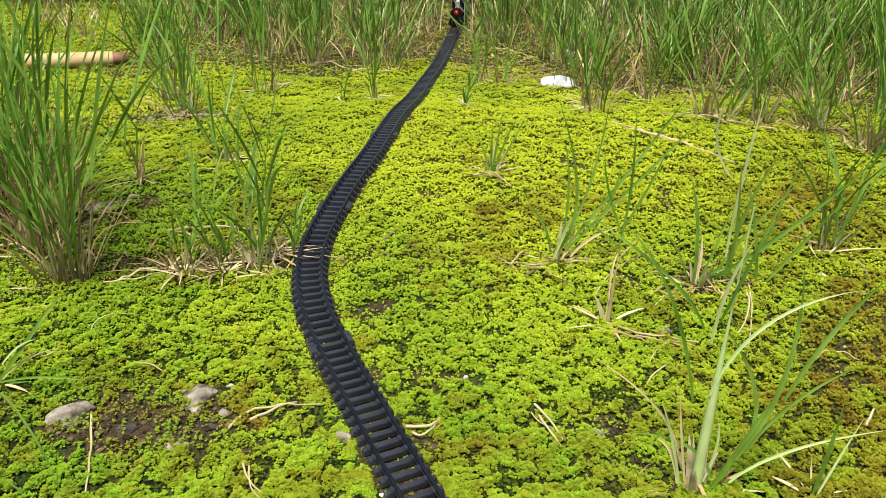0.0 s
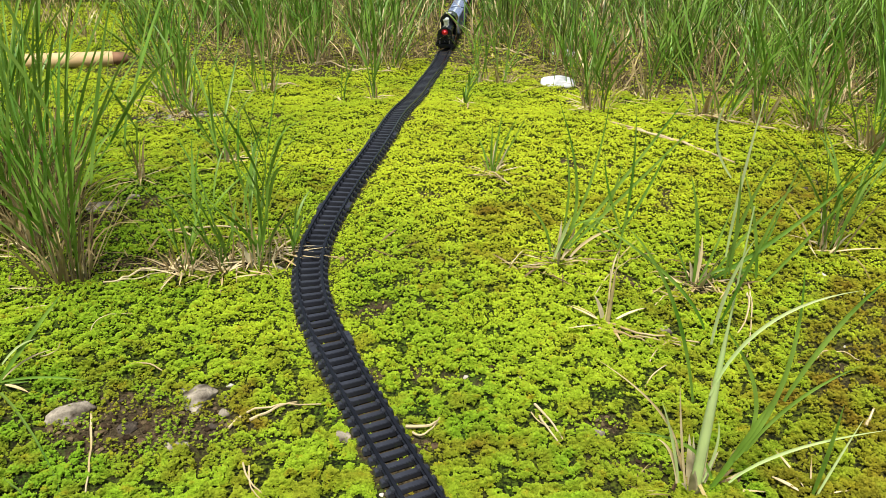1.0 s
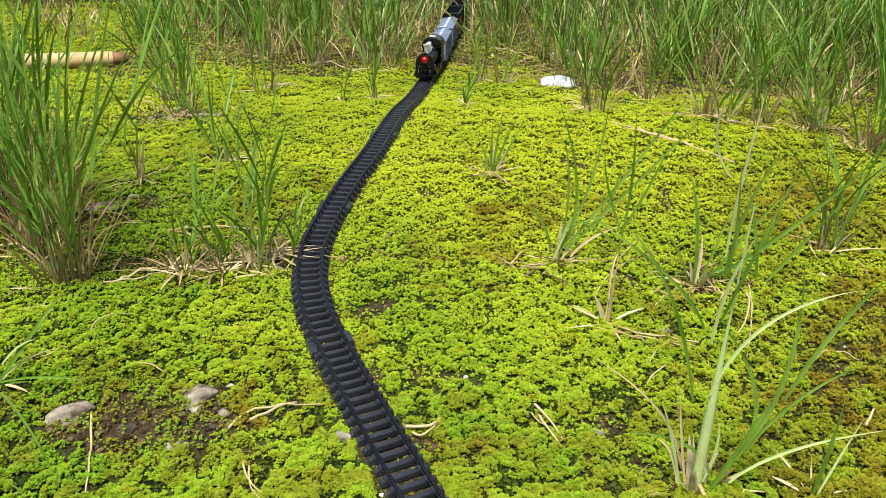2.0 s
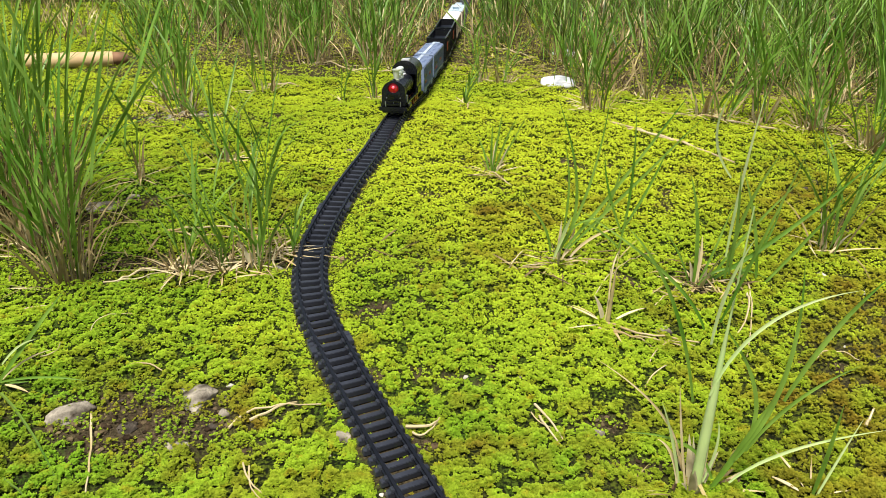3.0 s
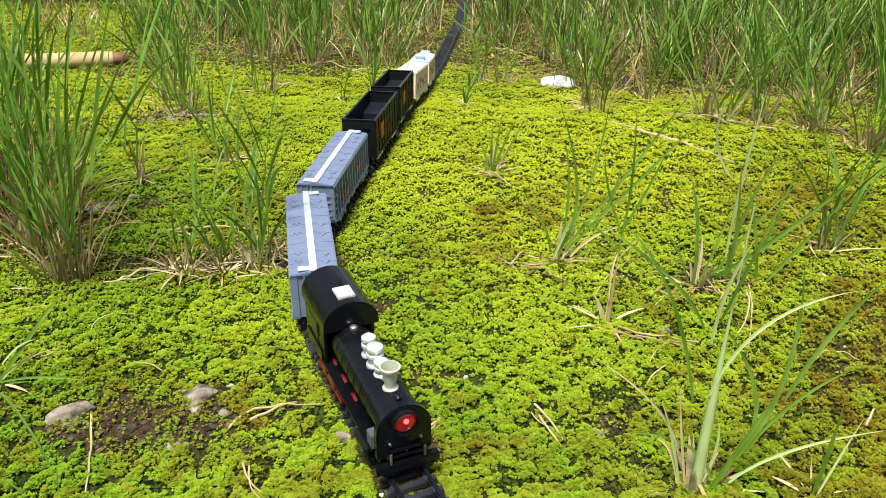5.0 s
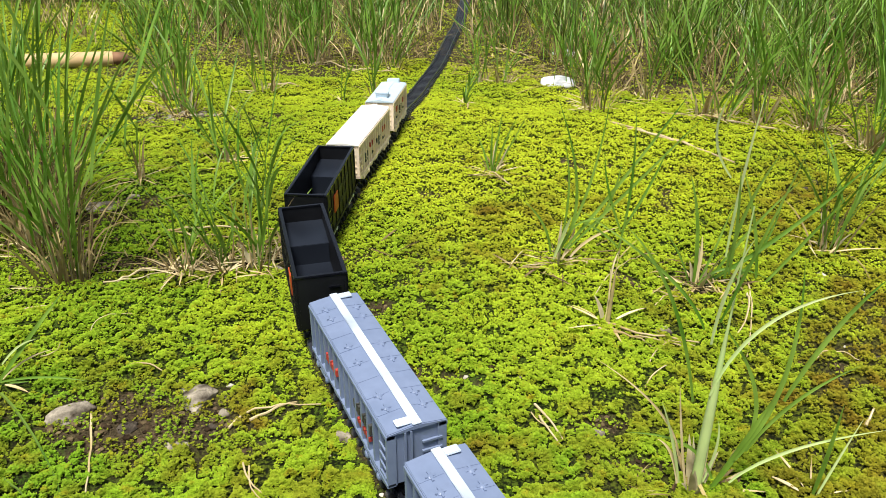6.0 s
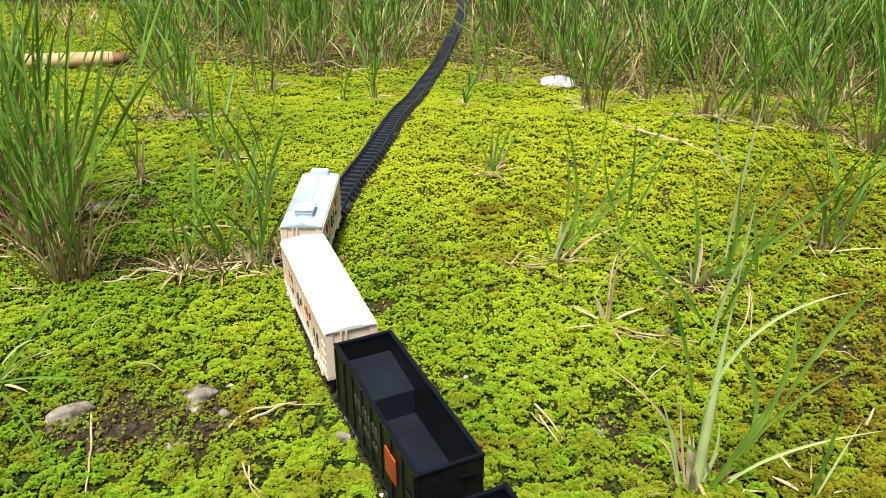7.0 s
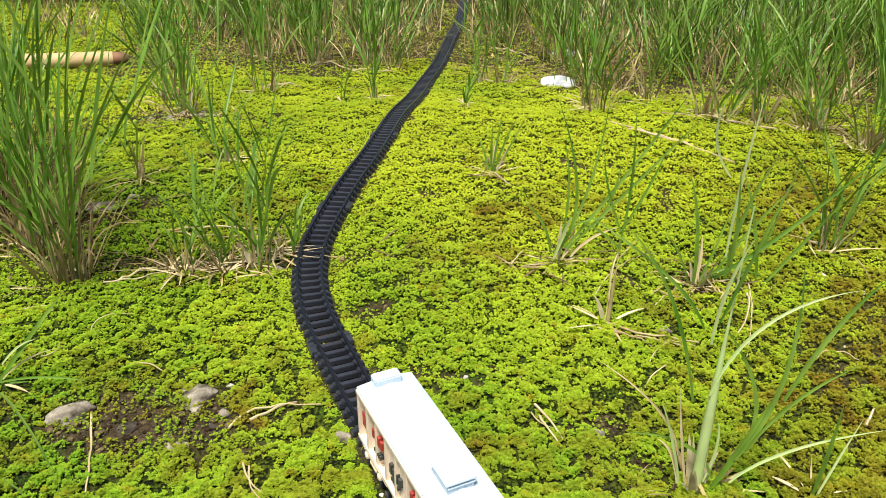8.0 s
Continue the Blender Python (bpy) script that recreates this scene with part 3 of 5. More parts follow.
def locomotive(L):
    car = new("toy_locomotive")
    hl = L / 2
    # running boards and frame
    part("chassis", Shape().box((-0.002, 0, 0.0150), (L - 0.004, 0.024, 0.0045)).box((0, 0, 0.0115), (L * 0.75, 0.013, 0.005)).mesh("chassis", BLACK, 0.0005), car)
    for side in (-1, 1):
        part("running_board", Shape().box((0.006, side * 0.0130, 0.0190), (L * 0.80, 0.0052, 0.0016)).mesh("running_board", BLACK, 0.0004), car)
        part("cylinder_block", Shape().box((hl - 0.020, side * 0.0128, 0.0145), (0.017, 0.0056, 0.0095)).lathe((hl - 0.0285, side * 0.0135, 0.0145), (1, 0, 0), [(0, 0.003), (0.001, 0.0042), (0.016, 0.0042), (0.017, 0.003)], 14).mesh("cylinder_block", BLACK, 0.0004), car)
        part("side_tank", Shape().box((hl - 0.010, side * 0.0127, 0.0240), (0.0075, 0.0050, 0.0080)).mesh("side_tank", SILVER_DARK, 0.0006), car, "dull grey box beside the smokebox")
        part("connecting_rod", Shape().box((-0.018, side * 0.0140, 0.0105), (0.044, 0.0012, 0.0022)).box((-0.012, side * 0.0146, 0.0150), (0.010, 0.0012, 0.0090)).box((-0.026, side * 0.0146, 0.0145), (0.006, 0.0012, 0.0080)).mesh("connecting_rod", RED, 0.0003), car, "red connecting rods")
        part("handrail", Shape().tube([(hl - 0.012, side * 0.0095, 0.0345), (-0.014, side * 0.0095, 0.0345)], [0.0005, 0.0005]).mesh("handrail", BLACK), car)
        part("front_handrail", Shape().tube([(hl + 0.0032, side * 0.0088, 0.0165), (hl + 0.0032, side * 0.0088, 0.0222)], [0.0007, 0.0007], 8).mesh("front_handrail", STEEL), car, "grey metal upright rail")
    # boiler and bands
    zc, rb = 0.0330, 0.0115
    boiler = part("boiler", Shape().lathe((-0.020, 0, zc), (1, 0, 0), [(0, rb), (hl + 0.016, rb), (hl + 0.0165, rb * 0.98)], 32).mesh("boiler", BLACK, smooth=True), car)
    for x in (-0.012, -0.002, 0.008, 0.018, 0.028, 0.038):
        part("boiler_band", Shape().lathe((x, 0, zc), (1, 0, 0), [(0, rb + 0.0001), (0.0002, rb + 0.0004), (0.0012, rb + 0.0004), (0.0014, rb + 0.0001)], 32).mesh("boiler_band", BLACK), boiler)
    # smokebox front: arched plate with door ring
    face = part("smokebox_front", Shape().prism(arch(0.0142, 0.0165, 0.0312), hl - 0.006, hl - 0.001).mesh("smokebox_front", BLACK, 0.0007), car)
    part("smokebox_door", Shape().lathe((hl - 0.001, 0, 0.0290), (1, 0, 0), [(0, 0.0086), (0.0010, 0.0084), (0.0014, 0.0060), (0.0017, 0.002)], 28).mesh("smokebox_door", BLACK, smooth=True), face)
    for k in range(3):
        a = radians(200 + 70 * k)
        part("door_clamp", Shape().lathe((hl - 0.0005, 0.0085 * math.cos(a), 0.0290 + 0.0085 * math.sin(a)), (1, 0, 0), [(0, 0.0008), (0.0016, 0.0006)], 8).mesh("door_clamp", STEEL), face)
    hood = Shape().lathe((hl - 0.001, 0, 0.0370), (1, 0, 0), [(0, 0.0071), (0.0032, 0.0071), (0.0032, 0.0063), (0.0002, 0.0063)], 24)
    part("lamp_hood", hood.mesh("lamp_hood", BLACK), face)
    part("lamp_lens", Shape().lathe((hl - 0.0009, 0, 0.0370), (1, 0, 0), [(0, 0.0062), (0.0012, 0.0058), (0.0022, 0.0042), (0.0026, 0.0008)], 24).mesh("lamp_lens", LENS, smooth=True), face, "glossy red headlamp lens")
    part("lamp_bulb", Shape().lathe((hl + 0.0012, 0, 0.0385), (1, 0, 0), [(0, 0.0014), (0.0010, 0.0012), (0.0015, 0.0005)], 14).mesh("lamp_bulb", LAMP, smooth=True), face, "glowing red lamp bulb")
    # pilot beam and cowcatcher
    beam = part("pilot_beam", Shape().box((hl + 0.0015, 0, 0.0135), (0.0045, 0.0330, 0.0045)).box((hl + 0.0010, 0, 0.0105), (0.0030, 0.026, 0.0035)).mesh("pilot_beam", BLACK, 0.0005), car)
    part("step_plate", Shape().box((hl + 0.0006, 0, 0.0190), (0.0030, 0.020, 0.0012)).box((hl + 0.0014, 0, 0.0225), (0.0014, 0.016, 0.0010)).mesh("step_plate", BLACK), beam)
    # chimney and domes
    cx = hl - 0.019
    part("chimney", Shape().lathe((cx, 0, zc + rb - 0.0010), (0, 0, 1), [(0, 0.0040), (0.0010, 0.0040), (0.0014, 0.0026), (0.0116, 0.0042), (0.0120, 0.0052), (0.0132, 0.0054), (0.0134, 0.0043), (0.0060, 0.0032)], 24).mesh("chimney", CHIMNEY, smooth=True), car, "pale silver flared chimney")
    part("chimney_bore", Shape().lathe((cx, 0, zc + rb + 0.0048), (0, 0, 1), [(0, 0.0028), (0.0010, 0.0029)], 20).mesh("chimney_bore", INNER), car)
    for x, r, tall in ((cx - 0.0060, 0.0022, 0.45), (cx - 0.0125, 0.0038, 0.90), (cx - 0.0215, 0.0044, 1.25), (cx - 0.0310, 0.0038, 1.25)):
        shape = [(0, r * 1.1), (0.0012, r * 1.1), (0.0020, r * 0.85), (0.0046, r * 0.85), (0.0050, r * 1.05), (0.0062, r * 1.05), (0.0066, r * 0.88), (0.0078, r * 0.88), (0.0082, r * 1.02), (0.0094, r), (0.0104, r * 0.6), (0.0106, 0.0004)]
        part("dome", Shape().lathe((x, 0, zc + rb - 0.0012), (0, 0, 1), [(d * tall, q) for d, q in shape], 24).mesh("dome", SILVER, smooth=True), car, "silver painted boiler dome")
    part("bell", Shape().lathe((hl - 0.0085, 0, zc + rb - 0.0004), (0, 0, 1), [(0, 0.002), (0.002, 0.0017), (0.003, 0.0006)], 14).mesh("bell", BLACK), car)
    # cab with an arched roof
    cx0, cx1, hw = -hl + 0.001, -0.020, 0.0160
    cab = part("cab", Shape().prism([(-hw + .001, 0.0165), (hw - .001, 0.0165), (hw - .001, 0.0475), (-hw + .001, 0.0475)], cx0 + 0.002, cx1 - 0.013).mesh("cab", BLACK, 0.0006), car)
    for side in (-1, 1):
        part("cab_side", Shape().box((cx1 - 0.008, side * (hw - 0.0020), 0.0305), (0.012, 0.0016, 0.0290)).mesh("cab_side", BLACK, 0.0004), cab)
    outline = [(-hw, 0.0430)] + [(hw, 0.0430)] + [(hw * math.cos(math.pi * k / 16), 0.0460 + 0.0135 * math.sin(math.pi * k / 16)) for k in range(17)]
    part("cab_roof", Shape().prism(outline, cx0 - 0.001, cx1 + 0.004).mesh("cab_roof", BLACK, 0.0006), cab)
    part("roof_hatch", Shape().box((cx1 - 0.008, 0, 0.0597), (0.0120, 0.0100, 0.0018)).mesh("roof_hatch", WHITE, 0.0003), cab, "white square roof hatch")
    part("roof_vent", Shape().lathe((cx1 - 0.022, 0, 0.0590), (0, 0, 1), [(0, 0.004), (0.0014, 0.0034)], 16).mesh("roof_vent", BLACK), cab)
    part("whistle", Shape().lathe((cx1 + 0.007, 0, zc + rb - 0.0005), (0, 0, 1), [(0, 0.0022), (0.0022, 0.0022), (0.0028, 0.0012)], 14).mesh("whistle", STEEL), car)
    for side in (-1, 1):
        part("cab_window", Shape().box(((cx0 + cx1) / 2, side * (hw - 0.0009), 0.0365), (0.016, 0.0009, 0.0100)).mesh("cab_window", INNER, 0.0003), cab)
        part("cab_panel", Shape().box(((cx0 + cx1) / 2, side * (hw - 0.0008), 0.0225), (0.030, 0.0012, 0.0080)).mesh("cab_panel", BLACK, 0.0004), cab)
    coupler(car, -hl, -1)
    for x, r in ((hl - 0.020, 0.0048), (0.010, 0.0065), (-0.008, 0.0065), (-0.026, 0.0065), (-hl + 0.012, 0.0048)):
        w = part("wheelset", axle_mesh(r, RED if r > 0.005 else BLACK), car, "red driving wheels" if r > 0.005 else "", m=Matrix.Translation((x, 0, RAIL_TOP + r)))
        AXLES.append((w, x, RAIL_TOP + r))
    return tagged(car, "black toy steam locomotive with silver chimney and red headlamp", "toy locomotive")


def caboose(L, W, top):
    car = boxcar("toy_caboose", L, W, top, CREAM, SKYLIT_ROOF, None, CREAM, "cream toy guard's van with sky reflection painted pale blue-white on its roof", 8, "", 50)
    roof = [c for c in car.children if c.name.startswith("roof")][0]
    vent = Shape().box((L * 0.29, 0, top + 0.0016), (0.0150, 0.0125, 0.0044), top=0.94).box((L * 0.29, 0, top + 0.0044), (0.0165, 0.0142, 0.0012)).box((L * 0.29 + 0.0076, 0, top + 0.0024), (0.0010, 0.0132, 0.0010))
    part("roof_vent", vent.mesh("roof_vent", SKYLIT_ROOF, 0.0003), roof)
    part("roof_vent", Shape().box((-L * 0.5 + 0.0030, 0, top + 0.0004), (0.0075, 0.0140, 0.0056)).mesh("roof_vent", SKYLIT_ROOF, 0.0006), roof)
    return car


SILVER_DARK = material("grey_paint", (0.12, 0.13, 0.16), 0.4, spread=0.1)
# Roof colour has a pale blue-white sky reflection put into it.
SKYLIT_ROOF = material("skylit_roof_plastic", (0.48, 0.59, 0.67), 0.4, spread=0.03, second=(0.56, 0.64, 0.69), second_scale=25)
PEARL = material("ivory_plastic", (0.80, 0.78, 0.73), 0.42, spread=0.03, second=(0.78, 0.75, 0.68), second_scale=25)

TRAIN = []          # vehicle, length
LOCO_LENGTH = 0.126
TRAIN.append((locomotive(LOCO_LENGTH), LOCO_LENGTH))
first = boxcar("toy_boxcar", 0.1269, 0.0295, 0.0467, GREY, GREY, PALE, GREY, "blue-grey ribbed toy boxcar with pale roof walkway", 14, "blue-grey boxcars of the toy train", 11)
first_shell = [c for c in first.children if c.name.startswith("body")][0]
for side in (-1, 1):
    bars(first_shell, RED_INK, -0.034, -0.014, side, 0.0142, 0.027, 0.0045, 6, 3 + side, "red printed lettering")
    bars(first_shell, DARK_INK, 0.014, 0.040, side, 0.0142, 0.029, 0.0060, 8, 5 + side, "dark printed lettering")
    bars(first_shell, RED_INK, 0.016, 0.038, side, 0.0142, 0.022, 0.0035, 7, 8 + side, "red printed lettering")
TRAIN.append((first, 0.1269))
before = len(AXLES)
second = copy_thing(first, Matrix.Identity(4))
TRAIN.append((second, 0.1269))
open_one = hopper("toy_open_wagon", 0.1069, 0.0314, 0.0500, "black open-topped toy wagon with orange emblem panel", 21)
TRAIN.append((open_one, 0.1069))
open_two = copy_thing(open_one, Matrix.Identity(4))
TRAIN.append((open_two, 0.1069))
cream_car = boxcar("toy_boxcar", 0.1214, 0.0295, 0.0467, CREAM, PEARL, None, CREAM, "cream ribbed toy boxcar with ivory roof and red lettering", 14, "", 31)
TRAIN.append((cream_car, 0.1214))
van = caboose(0.0992, 0.0295, 0.0455)
TRAIN.append((van, 0.0992))
for owner, spots in ((cream_car, (-0.040, -0.020, 0.005, 0.028)), (van, (-0.030, -0.008, 0.016))):
    shell = [c for c in owner.children if c.name.startswith("body")][0]
    for side in (-1, 1):
        for k, x in enumerate(spots):
            bars(shell, RED_INK if k % 2 == 0 else DARK_INK, x, x + 0.014, side, 0.0142, 0.031 - 0.004 * (k % 2), 0.0055, 4, 61 + k, "red and dark printed lettering")
            bars(shell, DARK_INK, x + 0.002, x + 0.011, side, 0.0142, 0.022, 0.0022, 5, 71 + k, "small dark printed lettering")
        part("red_panel", Shape().box((-0.0455, side * 0.0130, 0.026), (0.0060, 0.0006, 0.008)).mesh("red_panel", RED_INK), shell, "red printed panel")


# ---- running of the train: place of the front along the track, by time ----
RUN = ((0.0, 1.471), (0.5, 1.342), (1.0, 1.208), (1.5, 1.068), (2.8, 0.664), (3.5, 0.485), (4.0, 0.3096), (4.5, 0.1473), (6.0, -0.3131), (6.5, -0.4659), (7.0, -0.6201), (7.5, -0.7645), (8.0, -0.910))
GAP = 0.0193


def front_at(t):
    """Smooth curve through RUN."""
    n = len(RUN)
    i = max(0, min(n - 2, [k for k in range(n) if RUN[k][0] <= t + 1e-9][-1]))
    def slope(k):
        a, b = RUN[max(k - 1, 0)], RUN[min(k + 1, n - 1)]
        return (b[1] - a[1]) / (b[0] - a[0])
    (t0, s0), (t1, s1) = RUN[i], RUN[i + 1]
    d = t1 - t0
    u = (t - t0) / d
    return (s0 * (1 + 2 * u) * (1 - u) ** 2 + s1 * u * u * (3 - 2 * u) + slope(i) * d * u * (1 - u) ** 2 - slope(i + 1) * d * u * u * (1 - u))


def vehicle_pose(front, length):
    """Both bogies stand on the line; the vehicle faces towards the camera's end of the track."""
    inset = 0.022
    a, b = on_ground(front + inset).translation, on_ground(front + length - inset).translation
    d = a - b
    turn = Matrix.Rotation(math.atan2(d.y, d.x), 4, "Z") @ Matrix.Rotation(-math.atan2(d.z, math.hypot(d.x, d.y)), 4, "Y")
    return Matrix.Translation((a + b) / 2) @ turn


def motions():
    frames = [k / 30 for k in range(241)]
    fronts = [front_at(t) for t in frames]
    offset = 0.0
    for vehicle, length in TRAIN:
        walk(vehicle, [(t, vehicle_pose(f + offset, length)) for t, f in zip(frames[::3], fronts[::3])])
        offset += length + GAP
    for axle in [o for o in bpy.data.objects if o.name.startswith("wheelset")]:
        place = axle.matrix_basis.translation.copy()
        turn = 1.0 / (place.z - RAIL_TOP)
        walk(axle, [(t, Matrix.Translation(place) @ Matrix.Rotation((fronts[0] - f) * turn, 4, "Y")) for t, f in zip(frames, fronts)])


# ---- grass ----
GREEN = material("grass_blade", (0.080, 0.185, 0.012), 0.42, spread=0.18, scale=60, second=(0.25, 0.36, 0.055), second_scale=14, island=0.8, translucent=0.22, gloss=0.4)
DRY = material("dry_grass", (0.38, 0.29, 0.13), 0.85, spread=0.2, scale=90, second=(0.11, 0.075, 0.03), second_scale=25, island=0.65, translucent=0.15, gloss=0.1)
STRAW = material("bleached_straw", (0.66, 0.54, 0.31), 0.85, spread=0.15, scale=120, second=(0.40, 0.29, 0.12), second_scale=30, island=0.35, gloss=0.1)
STEM = material("pale_green_stem", (0.50, 0.64, 0.22), 0.55, spread=0.12, scale=60, second=(0.46, 0.50, 0.22), second_scale=20, island=0.15, translucent=0.15)
SHEATH = material("pale_sheath", (0.52, 0.45, 0.26), 0.75, spread=0.15, scale=80, second=(0.25, 0.19, 0.09), second_scale=60, translucent=0.15)


def blade_points(roots, length, azimuth, lean, sag, width, segs, rng, taper=2.5):
    """Tapered, folded blades, (n, segs + 1, 3, 3): roots (n, 3), the rest (n,). lean: angle from upright at the foot; sag: added towards the tip."""
    n = len(roots)
    t = np.linspace(0, 1, segs + 1)
    ang = lean[:, None] + sag[:, None] * t[None, :] ** 1.4
    ds = length[:, None] / segs
    h = np.concatenate([np.zeros((n, 1)), np.cumsum(np.sin(ang[:, :-1]) * ds, 1)], 1)
    v = np.concatenate([np.zeros((n, 1)), np.cumsum(np.cos(ang[:, :-1]) * ds, 1)], 1)
    ca, sa = np.cos(azimuth)[:, None], np.sin(azimuth)[:, None]
    sway = (rng.random((n, 1)) - 0.5) * 0.12 * length[:, None] * t[None, :] ** 2
    cx = roots[:, 0:1] + ca * h - sa * sway
    cy = roots[:, 1:2] + sa * h + ca * sway
    cz = roots[:, 2:3] + v
    w = width[:, None] * (0.5 + 0.5 * np.sin(np.minimum(t * 3.2, 1.57)))[None, :] * (1 - t[None, :] ** taper * 0.96) / 2
    tw = (rng.random((n, 1)) - 0.5) * 2.4 + (rng.random((n, 1)) - 0.5) * 1.6 * t[None, :]
    sx, sy = -np.sin(azimuth[:, None] + tw), np.cos(azimuth[:, None] + tw)
    fold = 0.45 * w
    left = np.stack([cx + sx * w, cy + sy * w, cz + fold], 2)
    mid = np.stack([cx, cy, cz], 2)
    right = np.stack([cx - sx * w, cy - sy * w, cz + fold], 2)
    return np.stack([left, mid, right], 2)


def blade_faces(n, segs):
    k = np.arange(n)[:, None, None] * (segs + 1) * 3 + np.arange(segs)[None, :, None] * 3 + np.arange(2)[None, None, :]
    return np.stack([k, k + 1, k + 4, k + 3], 3).reshape(-1, 4)


def add_blades(name, points, mat, parent, label="", apart=40):
    """Few blades become one part each; many become one part of kind stuff."""
    n, segs = points.shape[0], points.shape[1] - 1
    if n <= apart:
        faces = blade_faces(1, segs)
        for k in range(n):
            part(name, big_mesh(name, points[k].reshape(-1, 3), faces, mat, True), parent, label)
    elif n:
        tagged(part(name, big_mesh(name, points.reshape(-1, 3), blade_faces(n, segs), mat, True), parent, label), kind="stuff")


def height_at(x, y):
    return float(relief(np.array([x]), np.array([y]))[0])


def tillers(r, roots, height, lean, tilt, width, leaves=4, sag=0.7):
    """Grass shoots: a thin upright stalk each, with leaves set on alternate sides of it. Gives the blades of stalks and of leaves."""
    n = len(roots)
    az = r.random(n) * 2 * math.pi
    le = np.abs(r.normal(0, lean, n)) + 0.03
    px, py = np.cos(az) * np.sin(le) + tilt[0], np.sin(az) * np.sin(le) + tilt[1]
    az, le = np.arctan2(py, px), np.hypot(px, py)
    tall = height * (0.30 + 0.34 * r.random(n))
    stalks = blade_points(roots, tall, az, le, 0.35 * r.random(n), width * (0.55 + 0.25 * r.random(n)), 6, r, 5.0)
    plane, out = r.random(n) * 6.28, []
    for k in range(leaves):
        u = np.clip((k + 0.6 + 0.7 * r.random(n)) / leaves, 0.1, 1.0)
        i = np.minimum((u * 6).astype(int), 5)
        w = (u * 6 - i)[:, None]
        mid = stalks[:, :, 1]
        foot = mid[np.arange(n), i] * (1 - w) + mid[np.arange(n), i + 1] * w
        side = plane + math.pi * (k % 2) + r.normal(0, 0.55, n)
        opening = np.clip(0.16 + 0.50 * r.random(n) * (1.15 - 0.6 * u), 0.1, 0.9)
        dx, dy = np.cos(side) * np.sin(opening) + np.cos(az) * np.sin(le) * 0.8, np.sin(side) * np.sin(opening) + np.sin(az) * np.sin(le) * 0.8
        out.append(blade_points(foot, height * (0.26 + 0.32 * r.random(n)), np.arctan2(dy, dx), np.hypot(dx, dy), sag * (0.15 + 1.5 * r.random(n) ** 2), width * (0.6 + 0.55 * r.random(n)), 7, r))
    return stalks, np.concatenate(out)


def clump(x, y, n, height, spread, lean=0.25, dry=6, seed=0, width=0.0026, label="", tilt=(0.0, 0.0), litter=8, sag=0.7):
    """A tuft of grass: leafy green shoots, dry stalks and a few fallen dead leaves round its foot."""
    r = np.random.default_rng(seed)
    base = new("grass_clump")
    base.matrix_basis = Matrix.Translation((x, y, height_at(x, y)))

    def feet(count, wide):
        a = r.random(count) * 2 * math.pi
        q = np.sqrt(r.random(count)) * spread * wide
        return a, np.stack([np.cos(a) * q, np.sin(a) * q, np.full(count, -0.002)], 1)

    def some(count, hlo, hhi, leans, sags, w, wide=1.0, taper=2.5):
        a, roots = feet(count, wide)
        az = a + (r.random(count) - 0.5) * 2.2
        le = np.abs(r.normal(0, leans, count)) + 0.04
        px, py = np.cos(az) * np.sin(le) + tilt[0], np.sin(az) * np.sin(le) + tilt[1]
        return blade_points(roots, height * (hlo + (hhi - hlo) * r.random(count)), np.arctan2(py, px), np.hypot(px, py), sags * r.random(count) ** 1.5, w * (0.45 + 0.6 * r.random(count)), 7, r, taper)
    shoots = max(2, round(n / 2.6))
    stalks, leaves = tillers(r, feet(shoots, 1.1)[1], height, lean, tilt, width, 4, sag)
    add_blades("green_stalk", stalks, GREEN, base)
    add_blades("green_blade", leaves, GREEN, base, apart=80)
    upright = int(dry * 0.5)
    add_blades("dry_stalk", some(upright, 0.10, 0.42, lean * 1.2, 0.7, width * 0.9, 1.35), DRY, base, "dry brown standing stalk")
    add_blades("dry_blade", some(dry - upright, 0.10, 0.42, lean * 2.0, 3.0, width * 0.8, 1.3), DRY, base, "dry brown drooping blade")
    add_blades("pale_sheath", some(shoots, 0.06, 0.20, lean * 0.9, 0.6, width * 1.2, 1.0, 5.0), SHEATH, base, "pale dry leaf sheath")
    a = r.random(litter) * 2 * math.pi
    q = spread * (0.6 + 1.4 * r.random(litter))
    roots = np.stack([np.cos(a) * q, np.sin(a) * q, 0.002 + 0.003 * r.random(litter)], 1)
    add_blades("dead_leaf", blade_points(roots, 0.012 + 0.03 * r.random(litter), r.random(litter) * 6.28, np.full(litter, 1.40), 0.3 * r.random(litter), width * (0.5 + 0.5 * r.random(litter)), 5, r), STRAW, base, "pale fallen dead leaf")
    return tagged(base, label or "small tuft of green grass with dry stalks in moss", "grass", "grass tufts on the moss")


